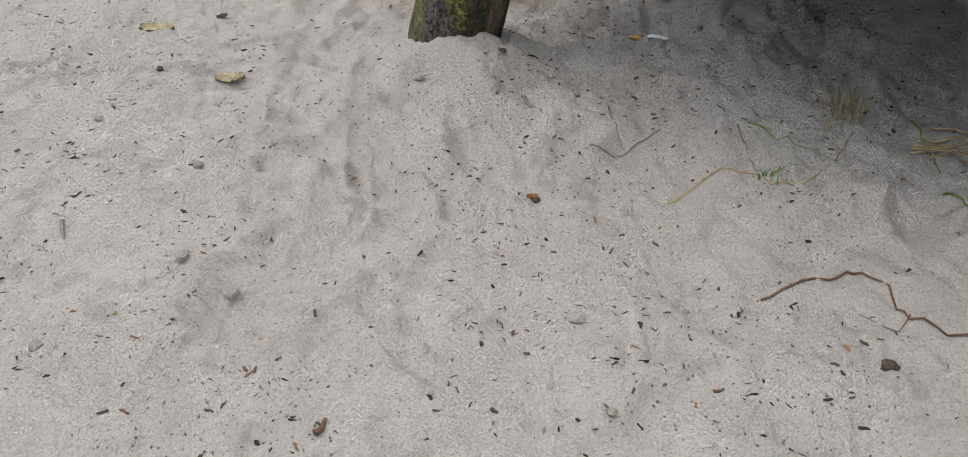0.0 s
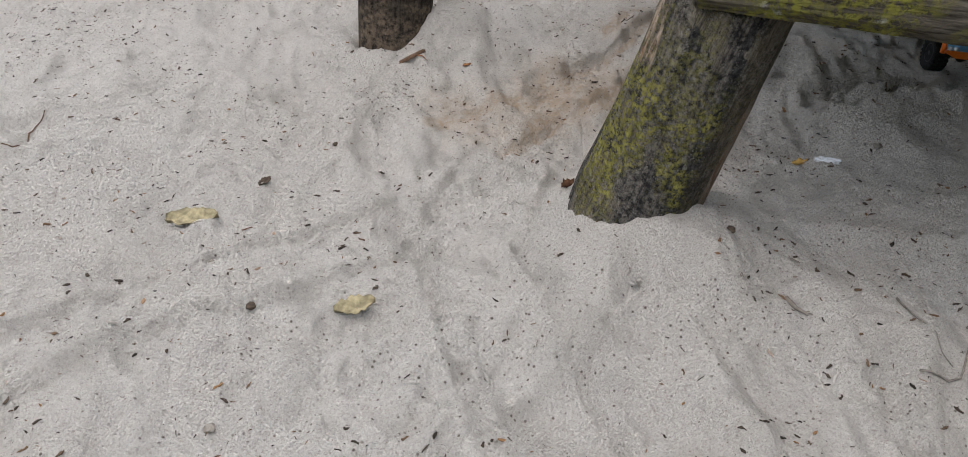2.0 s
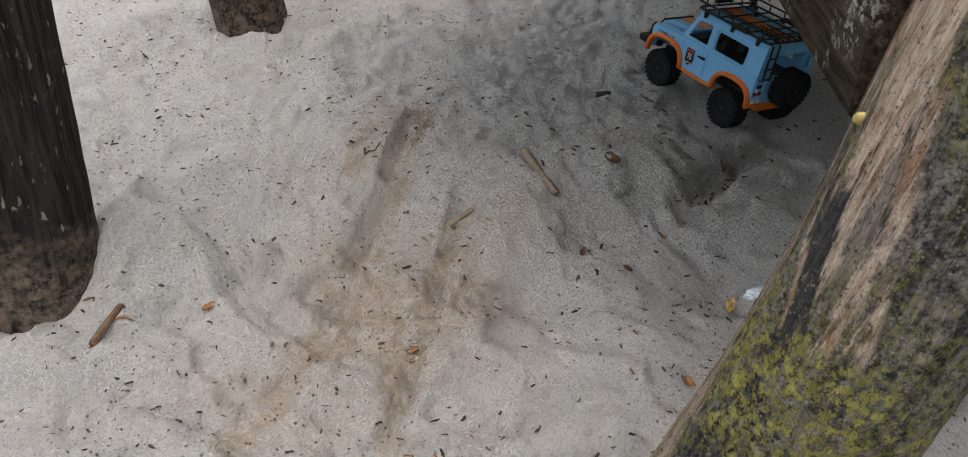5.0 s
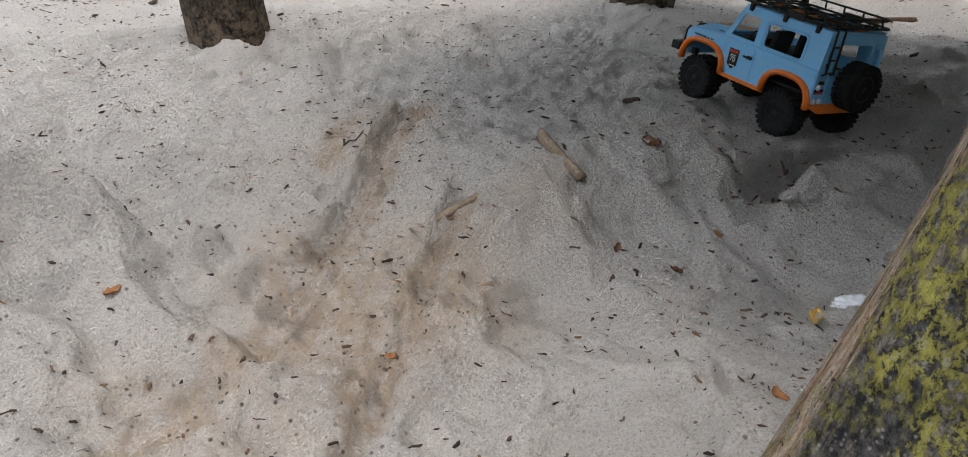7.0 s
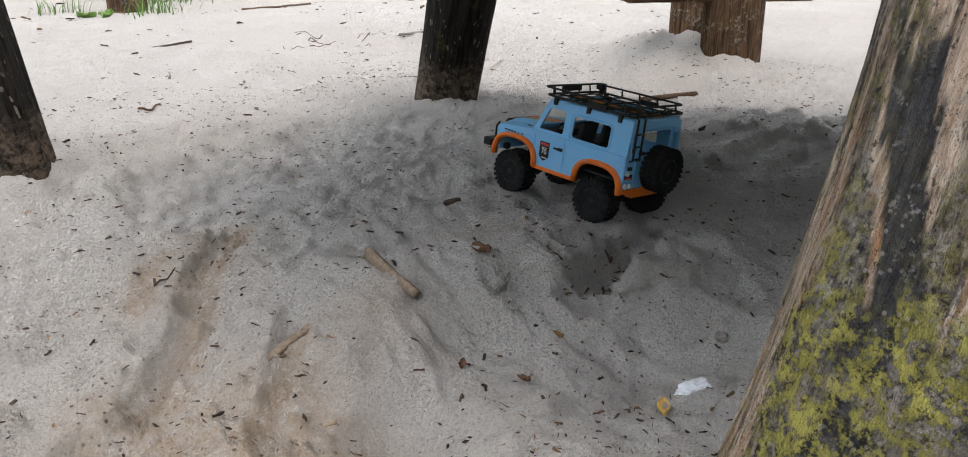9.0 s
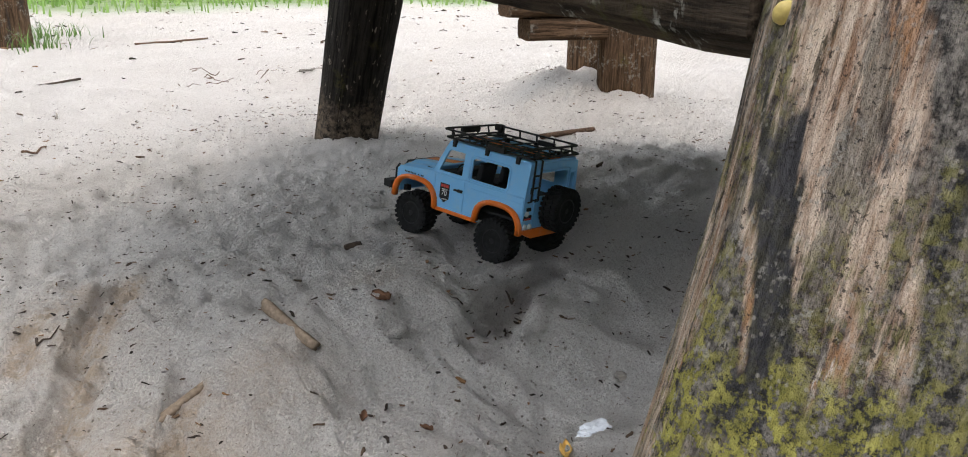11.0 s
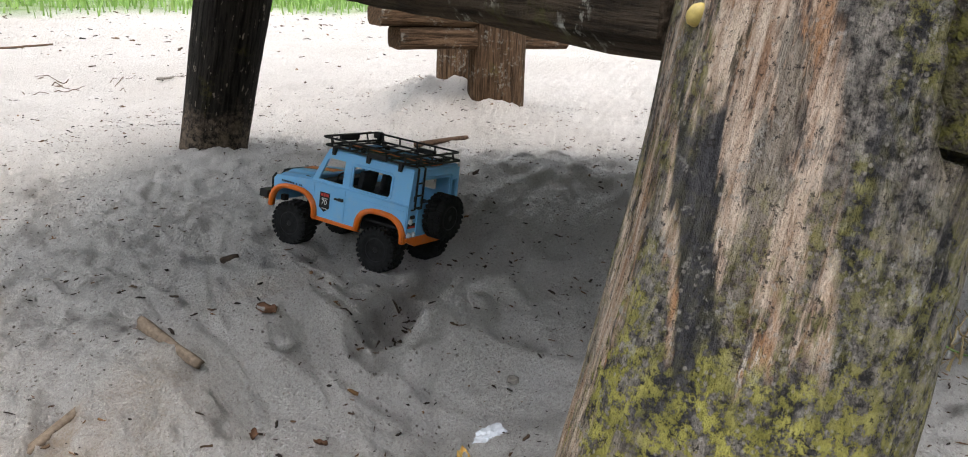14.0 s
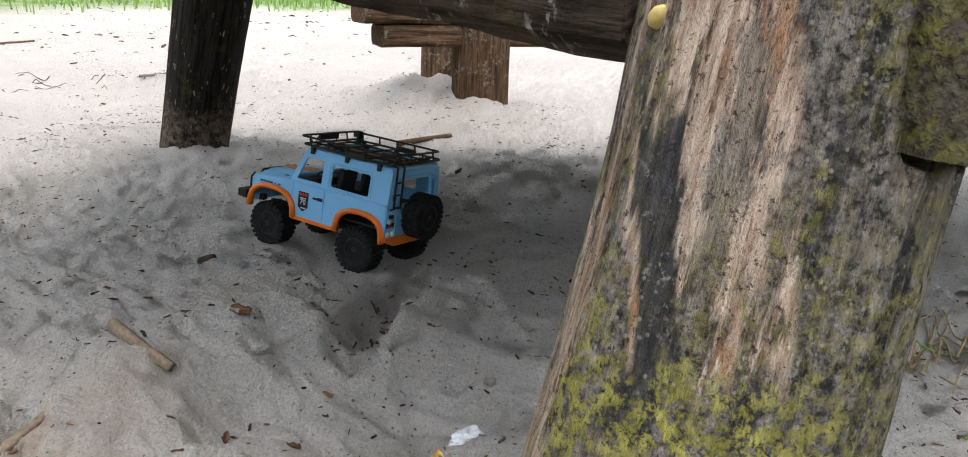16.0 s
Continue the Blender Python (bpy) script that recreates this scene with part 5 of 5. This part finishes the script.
for k, (x, y, r) in enumerate([(0.439, 0.718, 0.009), (0.142, 0.642, 0.006), (-0.459, 0.726, 0.008), (-0.542, 1.394, 0.006), (-0.574, 1.207, 0.006), (-0.402, 1.119, 0.008),
                               (0.081, 1.046, 0.006), (0.250, 0.831, 0.005), (-0.747, 1.171, 0.007), (-0.431, 1.862, 0.005), (0.419, 1.670, 0.007), (-0.60, 1.53, 0.005), (0.036, 1.391, 0.006)]):
    stone(x, y, r, STONE if k % 3 else BARK, "small dark grey pebble on the sand", seed=k + 1, group="pebbles on the sand")
for k, (x, y, r) in enumerate([(-0.287, 0.848, 0.010), (-0.345, 0.873, 0.009), (0.120, 0.800, 0.010), (0.336, 1.888, 0.011), (0.47, 1.775, 0.012), (0.44, 1.795, 0.008), (0.40, 1.775, 0.011),
                               (0.42, 1.76, 0.008), (0.52, 1.80, 0.007), (0.60, 1.745, 0.010), (-0.10, 1.35, 0.008), (-0.06, 1.33, 0.006)]):
    stone(x, y, r, CLOD, "clod of damp sand lying on the surface", "sand_clod", "clod", 0.6, 0.35, k + 31, "clods of sand")
for k in range(26):
    x, y = 0.40 + rnd.random() * 0.20, 1.822 + rnd.gauss(0, 0.012)
    a = rnd.uniform(0, 3.14)
    ln = rnd.uniform(0.004, 0.012)
    twig([(x, y), (x + ln * math.cos(a), y + ln * math.sin(a))], rnd.uniform(0.001, 0.0022), BARK, "dark bark crumb in the hollow", "bark_crumb", "bark", 0.7, "bark in the hollow")


# ---- grass tufts and turf ----
def tuft(x, y, count, tall, spread, material, label, green=True):
    bm = bmesh.new()
    for k in range(count):
        a, lean = rnd.uniform(0, 6.28), rnd.uniform(0.2, 1.0)
        bx, by = rnd.gauss(0, spread), rnd.gauss(0, spread)
        h = tall * rnd.uniform(0.5, 1.1)
        w = rnd.uniform(0.0012, 0.0022) * (1 + tall * 6)
        side = Vector((-math.sin(a), math.cos(a), 0))
        prev = None
        for i in range(5):
            f = i / 4
            p = Vector((bx + math.cos(a) * lean * h * f * f, by + math.sin(a) * lean * h * f * f, h * f * (1 - 0.35 * lean * f) - 0.004))
            pair = (bm.verts.new(p - side * w * (1 - f * 0.9)), bm.verts.new(p + side * w * (1 - f * 0.9)))
            if prev:
                bm.faces.new((prev[0], prev[1], pair[1], pair[0]))
            prev = pair
    ob = part("grass_tuft", bm, material)
    ob.matrix_world = Matrix.Translation(on_sand(x, y))
    return tagged(ob, label, "grass", kind="stuff")


tuft(0.559, 1.256, 34, 0.05, 0.02, STRAW, "flattened tuft of dry grass in the sand")
tuft(0.409, 1.095, 12, 0.035, 0.008, BLADE, "small green sprout on a runner")
twig([(0.666, 1.257), (0.661, 1.183), (0.655, 1.115)], 0.0018, BLADE, "long green blade of grass lying in the sand", "grass_straw", "grass")
twig([(0.637, 1.059), (0.645, 1.03), (0.640, 0.999)], 0.0020, BLADE, "short green blade of grass lying in the sand", "grass_straw", "grass")
for x, y, n in ((2.348, 4.80, 60), (2.62, 5.25, 60), (2.9, 5.3, 40), (2.15, 5.2, 40)):
    tuft(x, y, n, 0.12, 0.07, BLADE, "green tuft of grass at a post's foot")
leaf(2.12, 4.86, 0.10, 0.5, BLADE, "broad green weed leaf on the sand", 0.5, 20)
leaf(2.06, 4.92, 0.09, 2.0, BLADE, "broad green weed leaf on the sand", 0.5, 21)


def turf_mesh():
    """Blades of the meadow's edge, as one mesh."""
    rg = random.Random(5)
    verts, faces = [], []
    made = 0
    while made < 15000:
        x, y = rg.uniform(-6, 17), rg.uniform(1, 16)
        d = turf(x, y)
        if d < -0.5 or d > 5 or rg.random() > 0.25 + d * 0.9:
            continue
        made += 1
        z = height(x, y)
        a, h, w = rg.uniform(0, 6.28), rg.uniform(0.05, 0.14), rg.uniform(0.006, 0.012)
        l = rg.uniform(0.1, 0.6) * h
        c, s_ = math.cos(a), math.sin(a)
        i = len(verts)
        verts += [(x - s_ * w, y + c * w, z - 0.01), (x + s_ * w, y - c * w, z - 0.01), (x + c * l * 0.4 + s_ * w * 0.7, y + s_ * l * 0.4 - c * w * 0.7, z + h * 0.6),
                  (x + c * l * 0.4 - s_ * w * 0.7, y + s_ * l * 0.4 + c * w * 0.7, z + h * 0.6), (x + c * l, y + s_ * l, z + h)]
        faces += [(i, i + 1, i + 2, i + 3), (i + 3, i + 2, i + 4)]
    me = bpy.data.meshes.new("meadow_grass")
    me.from_pydata(verts, [], faces)
    me.materials.append(TURF)
    return me


TURF_MAT = Mat("meadow grass", 0.6)
TURF_MAT.color(TURF_MAT.mix(TURF_MAT.ramp(TURF_MAT.noise(1.4, 4), (0.3, 0.0), (0.7, 1.0)), (0.12, 0.25, 0.04), (0.26, 0.38, 0.09)))
TURF = TURF_MAT.m
tagged(new("meadow_grass", turf_mesh()), "short green meadow grass at the sand's edge", "grass", kind="stuff")


# ---- bark chips and humus scattered over the sand ----
CHIP = Mat("chips", 0.9, gloss=0.1)
_isl = CHIP.t.nodes.new("ShaderNodeNewGeometry")
CHIP.color(CHIP.ramp(_isl.outputs["Random Per Island"], (0.0, (0.022, 0.018, 0.015)), (0.5, (0.06, 0.045, 0.034)), (0.8, (0.12, 0.075, 0.045)), (0.93, (0.20, 0.11, 0.05)), (1.0, (0.30, 0.28, 0.25))))


def chip_verts(rg, ln, wd, th):
    """A splinter: six-sided, tapered at both ends."""
    vs = []
    for fx, s_ in ((-0.5, rg.uniform(0.2, 0.9)), (-0.15, rg.uniform(0.6, 1.1)), (0.2, rg.uniform(0.5, 1.1)), (0.5, rg.uniform(0.15, 0.9))):
        skew = rg.uniform(-0.25, 0.25) * wd
        for k in range(4):
            a = k * math.pi / 2 + 0.6
            vs.append(Vector((fx * ln, skew + math.cos(a) * wd * s_ * 0.5 * rg.uniform(0.6, 1.3), math.sin(a) * th * s_ * 0.5 * rg.uniform(0.7, 1.2))))
    fs = [(4 * i + k, 4 * i + (k + 1) % 4, 4 * i + 4 + (k + 1) % 4, 4 * i + 4 + k) for i in range(3) for k in range(4)] + [(3, 2, 1, 0), (12, 13, 14, 15)]
    return vs, fs


def scatter(count, seed, area, small, big):
    rg = random.Random(seed)
    verts, faces = [], []
    done = 0
    while done < count:
        x, y = rg.uniform(area[0], area[2]), rg.uniform(area[1], area[3])
        dens = noise.noise((x * 2.6, y * 2.6, 12)) * 0.5 + noise.noise((x * 8, y * 8, 3)) * 0.7 + 0.34
        if rg.random() > dens:
            continue
        done += 1
        ln = small + (big - small) * rg.random() ** 4.2
        wd = min(ln, max(0.0009, ln * rg.uniform(0.12, 0.55)))
        vs, fs = chip_verts(rg, ln, wd, min(wd, ln * 0.3))
        m = Euler((rg.uniform(-0.3, 0.3), rg.uniform(-0.3, 0.3), rg.uniform(0, 6.28))).to_matrix()
        o = on_sand(x, y, 0.0006)
        i = len(verts)
        verts += [tuple(m @ v + o) for v in vs]
        faces += [tuple(i + q for q in f) for f in fs]
    me = bpy.data.meshes.new("bark_chips")
    me.from_pydata(verts, [], faces)
    me.materials.append(CHIP.m)
    return me


tagged(new("bark_chips", scatter(42000, 21, (-1.5, 0.1, 2.4, 3.4), 0.0013, 0.012)), "dark crumbs of bark and humus strewn over the sand", "bark", kind="stuff")
tagged(new("leaf_litter", scatter(5000, 22, (-3, 2.8, 8, 8.5), 0.005, 0.04)), "dark bits of leaf and bark strewn over far sand", "litter", kind="stuff")
_rg = random.Random(33)
for k in range(150):
    x, y = _rg.uniform(-1.1, 1.2), _rg.uniform(0.55, 2.7)
    ln = _rg.uniform(0.005, 0.015)
    vs, fs = chip_verts(_rg, ln, ln * _rg.uniform(0.12, 0.4), ln * 0.14)
    me = bpy.data.meshes.new("bark_chip")
    me.from_pydata([tuple(v) for v in vs], [], fs)
    me.materials.append((BARK, BARK, TWIG, GREYTWIG, BROWNLEAF)[k % 5])
    ob = new("bark_chip", me)
    ob.matrix_world = Matrix.Translation(on_sand(x, y, ln * 0.06)) @ Euler((_rg.uniform(-0.2, 0.2), _rg.uniform(-0.2, 0.2), _rg.uniform(0, 6.28))).to_matrix().to_4x4()
    tagged(ob, "small splinter of bark lying on the sand", "bark", "bark chips on the sand")

# sticks and rootlets on the bright far sand
for k, (x, y, ln, a, r) in enumerate([(1.95, 3.55, 0.16, 0.3, 0.004), (2.2, 3.3, 0.10, -0.4, 0.005), (1.6, 3.9, 0.20, -0.5, 0.005), (2.9, 4.6, 0.35, -0.55, 0.006), (1.2, 3.4, 0.09, 0.9, 0.004),
                                      (3.1, 3.6, 0.14, 0.4, 0.005), (0.9, 3.1, 0.10, 0.2, 0.003), (1.35, 2.2, 0.06, 0.7, 0.003), (1.30, 1.95, 0.07, -0.2, 0.004), (1.02, 2.15, 0.05, 0.4, 0.003)]):
    c_, s_ = math.cos(a) * ln / 2, math.sin(a) * ln / 2
    twig([(x - c_, y - s_), (x + 0.1 * s_, y - 0.1 * c_), (x + c_, y + s_)], r, (TWIG, GREYTWIG, BARK)[k % 3], "thin stick lying on the open sand", "stick", "stick", 0.6, "sticks on the far sand")
for k in range(8):
    a = rnd.uniform(0, 6.28)
    x, y = 1.9 + rnd.uniform(-0.15, 0.15), 3.5 + rnd.uniform(-0.15, 0.15)
    twig([(x, y), (x + 0.05 * math.cos(a), y + 0.05 * math.sin(a)), (x + 0.10 * math.cos(a + 0.6), y + 0.10 * math.sin(a + 0.6))], 0.0018, TWIG, "fine dry rootlet on the open sand", "rootlet", "twig", 2.0, "rootlets on the far sand")
